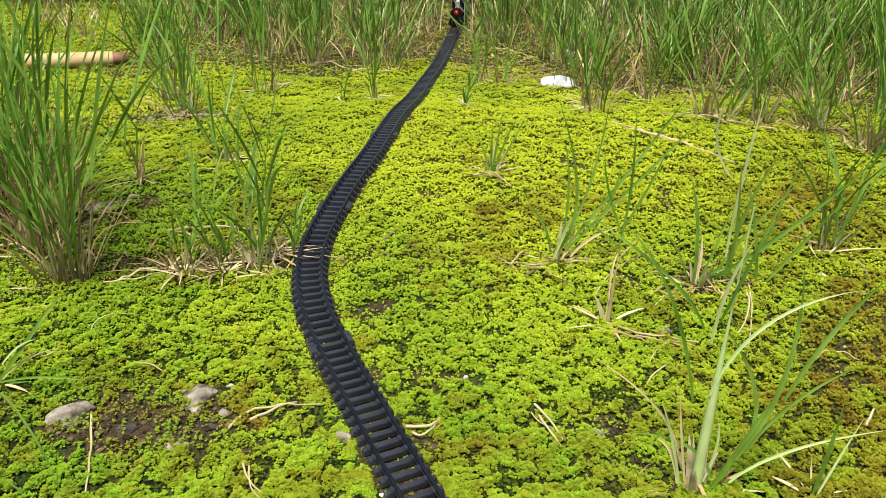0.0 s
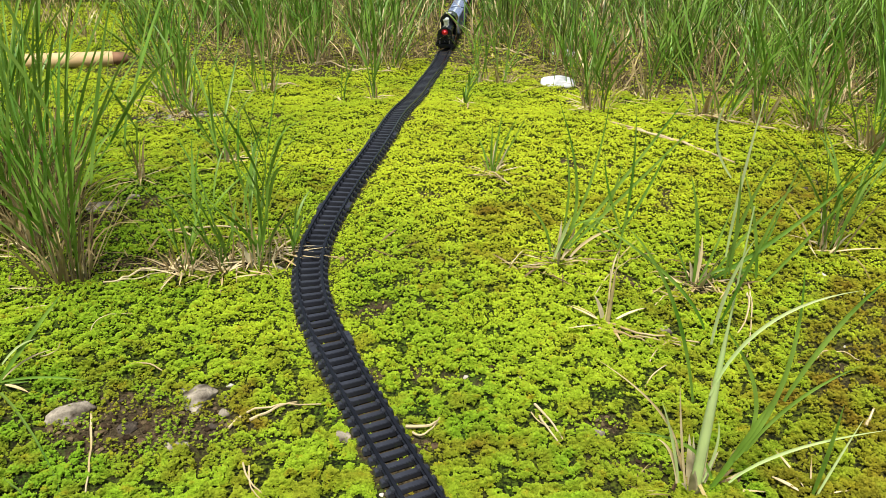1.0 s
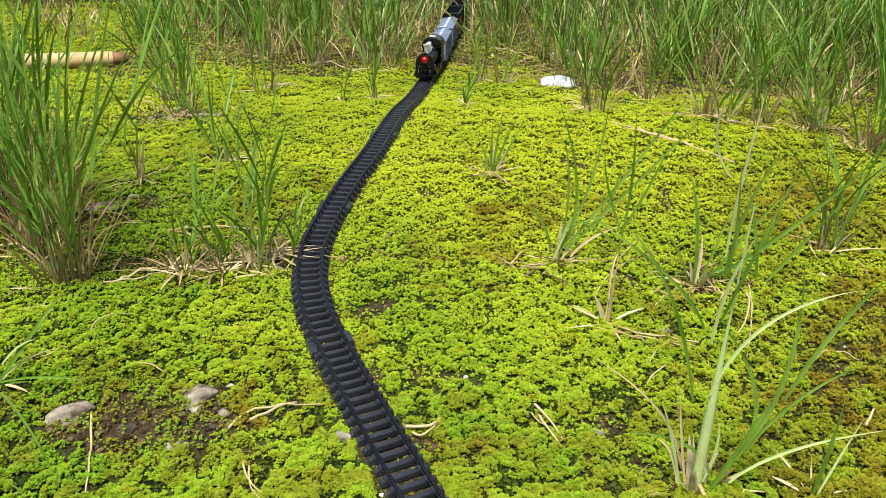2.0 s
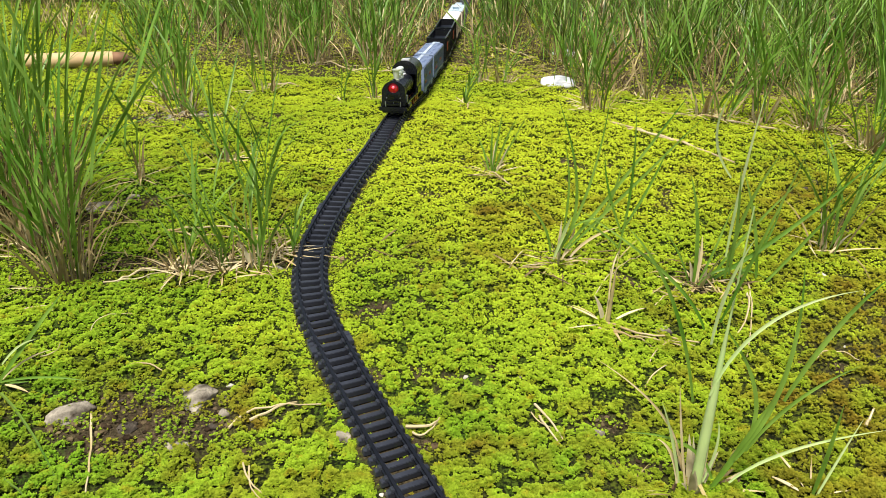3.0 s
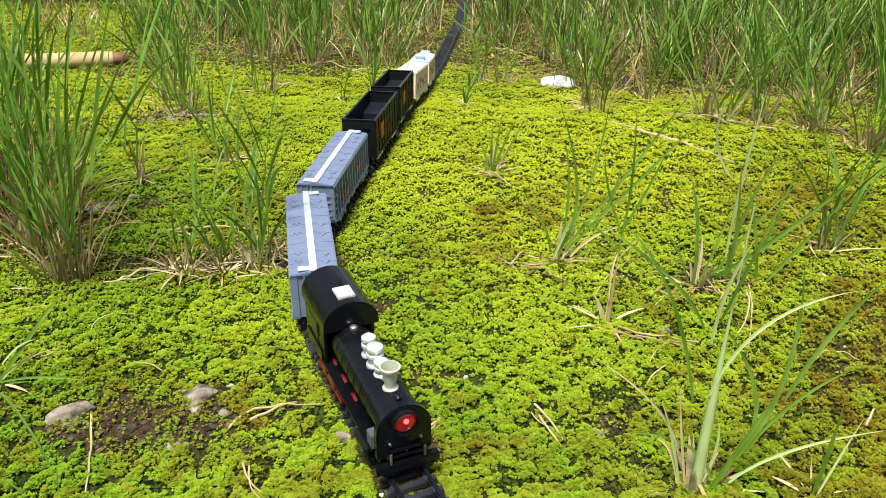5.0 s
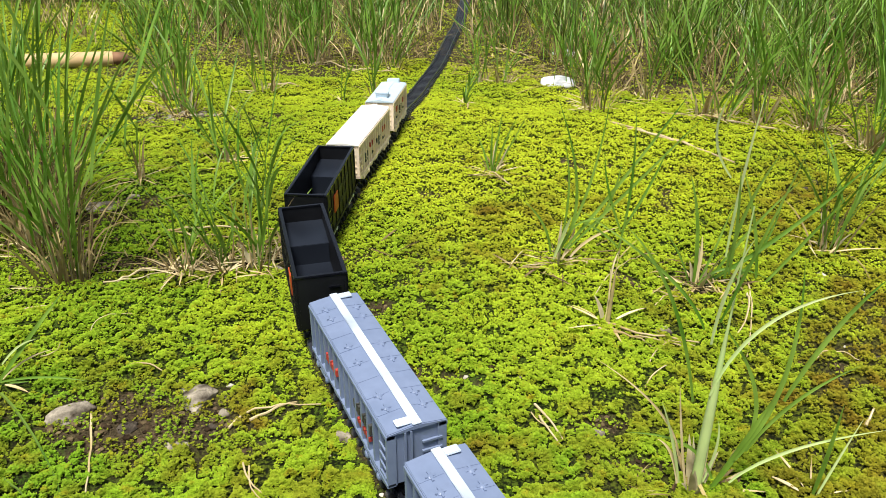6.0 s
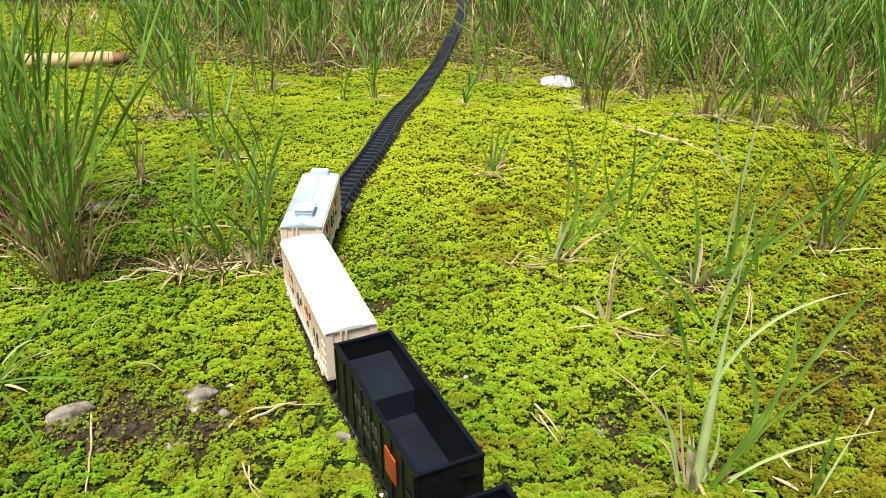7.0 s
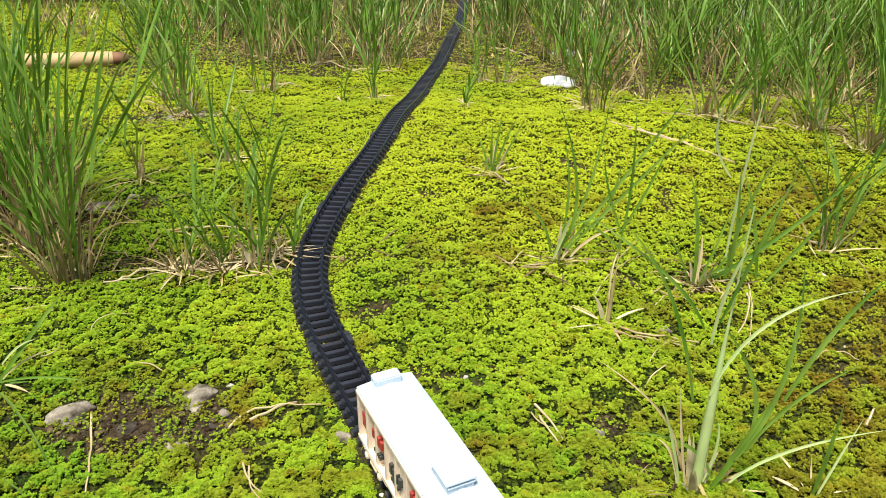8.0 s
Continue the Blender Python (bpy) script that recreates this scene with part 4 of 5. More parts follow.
def plant(x, y, leaves, label, seed, stem=None, sheaths=0):
    """A grass plant by its leaves: foot dx, z; bend dx, z; tip dx, z; width in millimetres; g green, s pale, d dry."""
    r = np.random.default_rng(seed)
    base = new("grass_plant")
    base.matrix_basis = Matrix.Translation((x, y, height_at(x, y)))
    kinds = {"g": (GREEN, "green_leaf", ""), "s": (STEM, "pale_leaf", "pale yellowish green leaf"), "d": (STRAW, "dry_leaf", "dry straw-coloured leaf")}
    for x0, z0, x1, z1, x2, z2, width, kind in leaves:
        t = np.linspace(0, 1, 15)
        y0, y2 = 0.003 * (r.random() - 0.5), 0.016 * (r.random() - 0.5)
        p = [(1 - t) ** 2 * a + 2 * t * (1 - t) * b + t * t * c for a, b, c in ((x0, x1, x2), (y0, y0 + y2 * 0.3, y2), (z0 - 0.002, z1, z2))]
        c = np.stack(p, 1)
        d = np.gradient(c, axis=0)
        side = np.cross(d, np.array([0.25 * (r.random() - 0.5), -1.0, 0.5]))
        side /= np.linalg.norm(side, axis=1)[:, None]
        w = (width / 2450 * (0.6 + 0.4 * np.sin(np.minimum(t * 3.5, 1.57))) * (1 - 0.96 * t ** 3))[:, None]
        fold = np.array([0, -1.0, 0.4]) * w * 0.45
        pts = np.stack([c + side * w + fold, c, c - side * w + fold], 1)[None]
        add_blades(kinds[kind][1], pts, kinds[kind][0], base, kinds[kind][2])
    if stem:
        dx, dz, radius, mat, text = stem
        t = np.linspace(0, 1, 12)
        pts = [(dx * a ** 1.3, 0.004 * a, dz * a - 0.003) for a in t]
        part("stem", Shape().tube(pts, [radius * (1.05 - 0.25 * a - 0.68 * min(max((a - 0.3) / 0.35, 0), 1)) for a in t], 10).mesh("stem", mat, smooth=True), base, text)
    for k in range(sheaths):
        a = r.random() * 6.28
        one = [np.array([v]) for v in (a, 0.10 + 0.3 * r.random(), 0.6 * r.random())]
        pts = blade_points(np.array([[0.003 * math.cos(a), 0.003 * math.sin(a), -0.002]]), np.array([0.016 + 0.024 * r.random()]), one[0], one[1], one[2], np.array([0.0040]), 7, r)
        add_blades("leaf_sheath", pts, SHEATH, base, "pale purplish dry leaf sheath")
    n = 5 + sheaths
    a = r.random(n) * 6.28
    roots = np.stack([np.cos(a) * 0.006, np.sin(a) * 0.006, np.full(n, 0.002)], 1)
    add_blades("dead_leaf", blade_points(roots, 0.010 + 0.018 * r.random(n), a, np.full(n, 1.35), 0.4 * r.random(n), np.full(n, 0.0026), 6, r), STRAW, base, "pale fallen dead leaf")
    return tagged(base, label, "grass", "grass plants beside the track")


def stand(name, count, place, height, label, seed, dry_share=0.3):
    """Uncounted dense grass: place(r, n) gives the feet; count shoots and as many dead blades in their share."""
    r = np.random.default_rng(seed)
    base = new(name)

    def feet(n):
        x, y = place(r, n)
        keep = line_distance(x, y) > 0.032
        x, y = x[keep], y[keep]
        return np.stack([x, y, relief(x, y) - 0.003], 1)
    roots = feet(count)
    stalks, leaves = tillers(r, roots, height * (0.55 + 0.45 * r.random(len(roots))), 0.24, (0.0, 0.0), 0.0026, 4, 1.0)
    add_blades("stalk_foliage", stalks, GREEN, base, apart=0)
    add_blades("foliage", leaves, GREEN, base, apart=0)
    for nm, share, mat, hlo, hhi, lean, sag, w in (("dry_foliage", 0.4, DRY, 0.10, 0.50, 0.40, 1.1, 0.0025), ("drooping_foliage", 0.3, DRY, 0.12, 0.5, 0.65, 2.6, 0.0024), ("bleached_foliage", 0.3, STRAW, 0.10, 0.55, 0.5, 1.4, 0.0026)):
        roots = feet(int(count * 4 * dry_share * share))
        n = len(roots)
        pts = blade_points(roots, height * (hlo + (hhi - hlo) * r.random(n)), r.random(n) * 6.28, np.abs(r.normal(0, lean, n)), sag * r.random(n), w * (0.5 + 0.9 * r.random(n)), 6, r)
        add_blades(nm, pts, mat, base, apart=0)
    return tagged(base, label, "grass", kind="stuff")


def tufted(x0, x1, y0, y1, tufts, radius, accept):
    """Feet gathered into many tufts inside a stretch of ground."""
    def place(r, n):
        tx, ty = [], []
        while len(tx) < tufts:
            a, b = x0 + (x1 - x0) * r.random(), y0 + (y1 - y0) * r.random()
            if accept(a, b):
                tx.append(a)
                ty.append(b)
        k = r.integers(0, tufts, n)
        return np.array(tx)[k] + r.normal(0, radius, n), np.array(ty)[k] + r.normal(0, radius, n)
    return place


stand("grass_stand", 6200, tufted(0.02, 2.1, 0.80, 3.2, 640, 0.015, lambda a, b: b > 1.30 - 0.62 * a + 0.07 * math.sin(a * 21) and (a > 0.17 or b > 1.5)), 0.25, "dense stand of tall green grass with dry stalks", 41, 0.55)
stand("grass_stand", 3900, tufted(-2.1, 0.0, 1.3, 3.2, 420, 0.015, lambda a, b: b > 1.49 + 0.10 * math.sin(a * 9) and not (a < -0.62 and b < 2.1 and math.sin(a * 91 + b * 57) < 0.75)), 0.25, "thinner stand of green and dry grass behind the moss", 42, 0.6)

# the thick tufts and the row of thin ones along the bare strip
clump(-0.3942, 0.6238, 26, 0.27, 0.036, 0.24, 190, 1, 0.0030, "thick tuft of tall green grass with brown dry stalks", tilt=(0.06, 0))
clump(-0.348, 0.605, 26, 0.27, 0.032, 0.24, 200, 34, 0.0030, "thick tuft of tall green grass with brown dry stalks", tilt=(0.04, 0))
clump(-0.278, 0.512, 30, 0.26, 0.013, 0.20, 60, 2, 0.0030, "tall green grass tuft with a dry brown foot", tilt=(0.02, 0))
clump(-0.32, 0.56, 18, 0.25, 0.012, 0.24, 50, 28, 0.0030, "tall green grass tuft with a dry brown foot", tilt=(0.08, 0))
clump(-0.4275, 0.7555, 30, 0.25, 0.020, 0.26, 40, 35, 0.0030, "tall green grass tuft with a dry brown foot", tilt=(0.06, 0))
clump(-0.1965, 0.522, 6, 0.12, 0.005, 0.20, 12, 3, 0.0022, litter=14)
clump(-0.167, 0.531, 6, 0.12, 0.007, 0.28, 14, 4, 0.0028, litter=12)
clump(-0.1372, 0.522, 16, 0.16, 0.009, 0.2, 14, 5, 0.0030, litter=16, tilt=(0.06, 0))
clump(-0.12, 0.54, 2, 0.08, 0.006, 0.3, 6, 25, 0.0024, litter=22)
clump(-0.2778, 0.675, 6, 0.14, 0.004, 0.12, 6, 6, 0.0026)
clump(-0.2135, 0.7315, 12, 0.14, 0.008, 0.35, 8, 7, 0.0030)
clump(-0.3153, 0.9419, 26, 0.22, 0.016, 0.26, 18, 8, 0.0034)
clump(-0.3656, 1.0301, 20, 0.22, 0.016, 0.26, 14, 9, 0.0034)
clump(-0.2588, 1.1285, 12, 0.20, 0.012, 0.25, 10, 26, 0.0034)
clump(-0.0932, 1.0301, 9, 0.20, 0.005, 0.12, 7, 10, 0.0034)
clump(-0.1386, 1.055, 5, 0.07, 0.004, 0.25, 3, 11, 0.003)
clump(-0.1197, 1.3735, 22, 0.24, 0.018, 0.22, 16, 29, 0.0038)
clump(-0.2229, 1.41, 22, 0.24, 0.018, 0.22, 18, 30, 0.0038)
clump(-0.3451, 1.4627, 22, 0.24, 0.018, 0.25, 18, 31, 0.0038)
clump(0.027, 0.9835, 9, 0.07, 0.005, 0.3, 3, 13, 0.003)
clump(0.0627, 1.191, 12, 0.17, 0.010, 0.25, 10, 32, 0.0034)
clump(0.3006, 0.5504, 16, 0.17, 0.008, 0.30, 10, 17, 0.0030, tilt=(0.08, 0))
clump(0.1882, 0.9862, 12, 0.18, 0.010, 0.35, 12, 20, 0.0034)
clump(0.3286, 0.893, 14, 0.19, 0.012, 0.4, 18, 21, 0.0034)
clump(0.4177, 0.8541, 24, 0.20, 0.014, 0.35, 20, 22, 0.0034)
clump(0.4468, 0.7745, 18, 0.20, 0.014, 0.35, 14, 23, 0.0034)

clump(0.1888, 0.9467, 8, 0.15, 0.01, 0.34, 14, 80, 0.0032, litter=10)
clump(0.2777, 1.0378, 14, 0.2, 0.01, 0.34, 18, 81, 0.0032, litter=10)
clump(0.307, 0.9117, 10, 0.17, 0.01, 0.34, 16, 82, 0.0032, litter=10)
clump(0.3667, 0.8821, 16, 0.2, 0.01, 0.34, 20, 83, 0.0032, litter=10)
clump(0.4176, 0.8561, 14, 0.2, 0.01, 0.34, 26, 84, 0.0032, litter=10)
clump(0.4339, 0.7716, 14, 0.2, 0.01, 0.34, 18, 85, 0.0032, litter=10)
clump(0.0899, 1.1697, 8, 0.15, 0.01, 0.34, 14, 86, 0.0032, litter=10)
clump(-0.0799, 1.3252, 14, 0.2, 0.01, 0.34, 12, 87, 0.0032, litter=10)
clump(-0.2259, 1.3785, 12, 0.2, 0.01, 0.34, 10, 88, 0.0032, litter=10)
clump(-0.3155, 1.4061, 14, 0.22, 0.01, 0.34, 14, 89, 0.0032, litter=10)
clump(-0.4606, 1.3252, 10, 0.2, 0.01, 0.34, 10, 90, 0.0032, litter=10)
clump(0.2131, 1.3785, 10, 0.2, 0.01, 0.34, 14, 91, 0.0032, litter=10)
clump(-0.1905, 0.5176, 4, 0.1, 0.006, 0.34, 10, 92, 0.0026, litter=10)
clump(-0.1644, 0.5221, 4, 0.1, 0.006, 0.34, 16, 93, 0.0026, litter=10)

plant(0.1222, 0.2892, (
    (0.0061, 0.0034, 0.0223, 0.0384, 0.0341, 0.0663, 4.1, "g"), (0.0156, 0.0254, 0.0398, 0.0632, 0.0316, 0.1254, 3.3, "g"), (0.0331, 0.0585, 0.0458, 0.0989, 0.0657, 0.1205, 3.3, "g"),
    (0.02, 0.0305, 0.0324, 0.0616, 0.0616, 0.0786, 2.5, "g"), (0.0172, 0.0236, 0.0342, 0.0553, -0.0005, 0.0963, 3.0, "g"), (0.0152, 0.0113, 0.0318, 0.0312, 0.0873, 0.0369, 2.2, "s"),
    (-0.0012, 0.0616, 0.0082, 0.1067, 0.0555, 0.1137, 2.2, "s"), (0.0075, 0.012, -0.0018, 0.0373, -0.0349, 0.0349, 2.2, "g"), (-0.0098, 0.0254, -0.017, 0.0545, -0.0563, 0.0846, 1.4, "d"),
    (-0.0084, 0.0585, -0.0212, 0.1193, -0.0478, 0.1448, 2.2, "g"), (-0.0092, 0.0977, -0.0178, 0.12, -0.0688, 0.151, 1.9, "g"), (-0.0045, 0.089, -0.0045, 0.1186, 0.0042, 0.141, 2.2, "s"),
    (-0.0024, 0.1006, 0.0048, 0.1274, 0.0168, 0.1829, 1.9, "g"), (-0.0043, 0.1227, -0.0042, 0.1547, 0.0066, 0.1795, 1.9, "g"), (-0.006, 0.1333, -0.0061, 0.1668, -0.0022, 0.2015, 1.7, "s"),
    (-0.0088, 0.1679, -0.0234, 0.1829, -0.0161, 0.2015, 1.4, "s"), (-0.0036, 0.1254, -0.0038, 0.146, -0.0091, 0.1749, 1.7, "g"), (-0.0069, 0.0041, -0.0149, 0.0389, -0.0233, 0.0585, 1.9, "s"),
    (-0.0042, 0.0041, -0.0123, 0.0389, -0.0173, 0.071, 1.7, "d"), (0.0072, 0.0012, 0.0179, 0.0088, 0.0308, 0.012, 3.0, "d"), (-0.0088, 0.0077, -0.0124, 0.0297, -0.0215, 0.0339, 2.2, "d"),
    (0.0022, 0.0077, 0.0038, 0.0305, -0.0017, 0.071, 2.2, "d"), (0.0033, 0.0095, 0.0094, 0.0305, 0.0059, 0.0439, 1.9, "s")),
    "large grass plant with a thick pale stem and arching leaves", 18, stem=(0.0040, 0.155, 0.0025, STEM, "thick pale green stem"), sheaths=7)
plant(0.0859, 0.5279, (
    (-0.005, 0.0115, -0.007, 0.036, -0.0282, 0.0551, 2.6, "g"), (-0.0008, 0.0115, 0.0273, 0.0473, -0.0088, 0.1342, 3.0, "g"), (0.001, 0.0162, 0.0104, 0.0639, -0.0007, 0.1001, 2.1, "g"),
    (0.001, 0.0162, 0.024, 0.0551, 0.0297, 0.1322, 2.6, "g"), (0.0052, 0.0162, 0.0406, 0.0628, 0.0851, 0.1342, 3.4, "g"), (0.0073, 0.0162, 0.0487, 0.0628, 0.0932, 0.1184, 3.0, "g"),
    (0.0049, 0.0209, 0.0081, 0.0401, 0.0357, 0.0417, 2.1, "g"), (0.0251, 0.0302, 0.0408, 0.0569, 0.0412, 0.0842, 2.6, "g"), (0.0099, 0.0091, 0.0208, 0.0267, 0.0421, 0.0357, 3.0, "d"),
    (-0.0026, 0.0067, 0.006, 0.0348, 0.0074, 0.0439, 3.4, "s"), (0.0037, 0.0067, 0.0117, 0.0221, 0.0124, 0.0325, 3.0, "d")),
    "fanned grass plant with bleached dead leaves at its foot", 14, sheaths=5)
plant(0.1839, 0.4975, (
    (-0.0031, 0.0019, -0.0026, 0.0522, -0.0154, 0.0866, 3.7, "g"), (-0.0006, 0.0042, 0.0126, 0.0292, 0.0541, 0.0051, 2.4, "g"), (0.0422, 0.0033, 0.0376, 0.0473, 0.0163, 0.0947, 3.3, "g"),
    (0.0034, 0.0042, 0.0553, 0.035, 0.1139, 0.1034, 4.1, "g"), (0.0217, 0.0042, 0.0455, 0.0229, 0.0527, 0.0652, 2.9, "g"), (0.0088, 0.0088, 0.0259, 0.0446, 0.0594, 0.0866, 2.9, "g"),
    (0.0007, 0.0088, 0.0083, 0.0247, 0.0193, 0.066, 2.4, "g"), (-0.0059, 0.0042, -0.0147, 0.0292, -0.0282, 0.0446, 2.0, "g"), (-0.0025, 0.0033, 0.0014, 0.0229, -0.0008, 0.0403, 3.3, "d"),
    (0.0449, 0.001, 0.0659, 0.0315, 0.0936, 0.0785, 3.3, "g"), (-0.0027, 0.0042, -0.0186, 0.0019, -0.0379, 0.027, 2.0, "d"), (0.0388, 0.001, 0.0301, 0.001, 0.0263, 0.001, 1.6, "d")),
    "grass plant with long leaves leaning over a nest of dead leaves", 15, sheaths=6)
plant(0.1086, 0.4428, (
    (0.0014, 0.0589, 0.008, 0.0952, 0.0026, 0.1496, 2.2, "g"), (0.002, 0.0706, -0.0111, 0.098, -0.0125, 0.1205, 1.9, "g"), (0.0027, 0.0706, 0.018, 0.0974, 0.0261, 0.1215, 2.2, "g"),
    (0.0014, 0.0589, -0.0094, 0.0706, -0.0273, 0.0791, 1.9, "g"), (-0.0011, 0.0221, -0.0024, 0.0469, 0.0036, 0.0549, 1.7, "d"), (-0.0017, 0.0049, 0.0011, 0.0367, -0.0023, 0.0428, 1.2, "d")),
    "thin grass plant with a knotted brown stem", 16, stem=(0.0045, 0.072, 0.0014, DRY, "thin brown knotted stem"), sheaths=1)
plant(-0.26, 0.3766, (
    (0.0002, 0.0036, 0.027, 0.0356, 0.0483, 0.06, 3.6, "g"), (0.0004, 0.0044, 0.0302, 0.0108, 0.0545, 0.0044, 2.0, "g"), (0.0046, 0.0155, 0.0175, 0.0295, 0.0284, 0.0311, 1.7, "s"),
    (0.0017, 0.0044, 0.0176, 0.0187, 0.0334, 0.0202, 1.3, "d"), (-0.0006, 0.0027, 0.0036, 0.001, 0.0179, 0.001, 2.0, "g")),
    "low grass plant with spreading dark green leaves", 19)
plant(0.0465, 0.7059, ((-0.0011, 0, -0.006, 0.021, -0.0143, 0.038, 2.7, "g"), (0, 0, 0.0042, 0.038, 0.0086, 0.063, 2.7, "g"), (0.0011, 0, 0.0097, 0.033, 0.0218, 0.060, 2.7, "g"), (0.0016, 0, 0.0127, 0.021, 0.032, 0.065, 2.2, "g"), (0, 0, -0.0019, 0.027, -0.0004, 0.052, 2.7, "g")),
    "small pale grass plant with a bleached foot", 12, sheaths=3)
plant(0.1788, 0.287, ((0, 0, 0.0021, 0.031, 0.0011, 0.060, 3.0, "g"), (0.0008, 0, 0.0071, 0.020, 0.0186, 0.044, 1.9, "s")), "short green grass shoot at the edge of the moss", 27)


# ---- straws, stones and litter ----
def straw(x0, y0, x1, y1, x2, y2, width, label="bleached dry grass straw lying on the moss", mat=None):
    """A flattened stalk that bends over the ground."""
    t = np.linspace(0, 1, 12)
    x = (1 - t) ** 2 * x0 + 2 * t * (1 - t) * (2 * x1 - (x0 + x2) / 2) + t * t * x2
    y = (1 - t) ** 2 * y0 + 2 * t * (1 - t) * (2 * y1 - (y0 + y2) / 2) + t * t * y2
    z = relief(x, y) + 0.0022 + 0.002 * np.sin(t * 3.1)
    r = width / 2000 * 0.75
    ob = new("straw", Shape().tube(np.stack([x, y, z], 1), [r * (1 - 0.5 * a) for a in t], 6).mesh("straw", mat or STRAW, smooth=True))
    return tagged(ob, label, "straw", "dry straws on the moss")


for row in ((-0.117, 0.34, -0.1, 0.358, -0.069, 0.359, 1.9), (-0.107, 0.347, -0.094, 0.357, -0.084, 0.365, 2.4), (0.1934, 0.8791, 0.2378, 0.8046, 0.2876, 0.7334, 5.0), (0.2064, 0.8494, 0.246, 0.7887, 0.2865, 0.745, 2.9),
            (0.108, 0.441, 0.132, 0.424, 0.161, 0.416, 2.4), (0.108, 0.437, 0.118, 0.424, 0.134, 0.41, 1.8), (-0.24, 0.508, -0.221, 0.525, -0.197, 0.537, 2.5), (-0.233, 0.582, -0.188, 0.588, -0.123, 0.588, 2.8),
            (0.051, 0.353, 0.058, 0.339, 0.063, 0.325, 2.1), (-0.102, 0.31, -0.096, 0.297, -0.086, 0.288, 1.6), (-0.198, 0.355, -0.183, 0.318, -0.173, 0.286, 2.1)):
    straw(*row)
for row in ((-0.02, 0.338, -0.008, 0.338, -0.002, 0.348, 2.8), (0.2641, 0.9247, 0.3216, 0.883, 0.3804, 0.8419, 5.2), (-0.145, 0.582, -0.128, 0.569, -0.113, 0.556, 2.7), (-0.145, 0.572, -0.128, 0.56, -0.115, 0.552, 2.6),
            (0.225, 0.332, 0.232, 0.341, 0.239, 0.35, 2.5), (0.213, 0.481, 0.203, 0.45, 0.186, 0.424, 2.2), (-0.4237, 1.0065, -0.3976, 1.0065, -0.3572, 0.9835, 4.9), (-0.2663, 1.1862, -0.2404, 1.1969, -0.2182, 1.1862, 6.0),
            (0.117, 0.371, 0.126, 0.38, 0.139, 0.393, 1.4), (-0.2467, 1.478, -0.1871, 1.3827, -0.134, 1.2887, 4.8), (-0.1565, 1.3398, -0.1223, 1.3188, -0.0785, 1.2926, 4.7), (0.0937, 1.5365, 0.1336, 1.4797, 0.1688, 1.4217, 5.1)):
    if line_distance(np.array(row[0:6:2]), np.array(row[1:6:2])).min() > 0.015:
        straw(*row)

straw(-0.2539, 0.3669, -0.2154, 0.327, -0.1847, 0.2861, 2.6, "long green grass leaf bent down over the moss", GREEN)
straw(-0.2179, 0.2976, -0.2077, 0.2899, -0.1999, 0.2831, 2.0, "long green grass leaf bent down over the moss", GREEN)
for row in ((-0.291, 0.4646, -0.278, 0.4699, -0.2649, 0.4668, 1.2), (-0.2479, 0.4038, -0.2406, 0.4068, -0.2443, 0.4226, 1.0), (-0.193, 0.396, -0.1799, 0.3978, -0.1656, 0.3902, 1.6), (0.1072, 0.48, 0.1326, 0.5176, 0.1633, 0.5406, 1.0), (0.0487, 0.5176, 0.0634, 0.5406, 0.0879, 0.5454, 1.3), (0.069, 0.5312, 0.0821, 0.5003, 0.0912, 0.492, 1.2), (0.1467, 0.488, 0.1596, 0.476, 0.1749, 0.4608, 1.4), (0.1451, 0.4646, 0.1557, 0.476, 0.1689, 0.4962, 1.2), (0.2182, 0.492, 0.2044, 0.4464, 0.1858, 0.4008, 1.6), (0.125, 0.3948, 0.1398, 0.413, 0.1575, 0.413, 1.3), (0.224, 0.3948, 0.2417, 0.4038, 0.2514, 0.3948, 1.2), (-0.0163, 0.3334, -0.0096, 0.3316, -0.0028, 0.3442, 1.8), (0.0529, 0.3442, 0.0555, 0.3325, 0.0609, 0.3226, 2.0), (0.0485, 0.3467, 0.0521, 0.3371, 0.0579, 0.3348, 1.0), (-0.0981, 0.3064, -0.0933, 0.2906, -0.0851, 0.2839, 1.3), (-0.2264, 0.4194, -0.2261, 0.4464, -0.2074, 0.4571, 1.0), (-0.2243, 0.5863, -0.1845, 0.5756, -0.1398, 0.5809, 2.2), (-0.2475, 0.502, -0.2157, 0.5176, -0.1945, 0.5312, 1.6), (-0.1696, 0.5176, -0.1474, 0.5312, -0.1155, 0.5454, 1.8), (-0.1423, 0.5704, -0.126, 0.5552, -0.1147, 0.5406, 2.4), (-0.1342, 0.5406, -0.1217, 0.5312, -0.113, 0.5359, 2.2), (0.1015, 0.436, 0.1175, 0.4246, 0.1519, 0.4118, 2.0), (0.0414, 0.7137, 0.0509, 0.6916, 0.0628, 0.6735, 2.4), (0.0456, 0.6916, 0.0441, 0.7137, 0.0532, 0.7292, 2.0)):
    ends = line_distance(np.array(row[0:6:2]), np.array(row[1:6:2]))
    if ends.min() > 0.016:
        straw(*row)

STONE = material("weathered_stone", (0.37, 0.32, 0.24), 1.0, spread=0.45, scale=420, second=(0.035, 0.026, 0.017), second_scale=110, bump=1.0, bump_scale=380, gloss=0.1)
DARK_STONE = material("dark_stone", (0.085, 0.068, 0.05), 0.95, spread=0.4, scale=420, second=(0.025, 0.02, 0.014), second_scale=140, bump=1.0, bump_scale=380, gloss=0.15)
PALE_STONE = material("pale_pebble", (0.62, 0.58, 0.50), 0.8, spread=0.15, scale=300, second=(0.42, 0.36, 0.28), second_scale=160, bump=0.3, bump_scale=500)


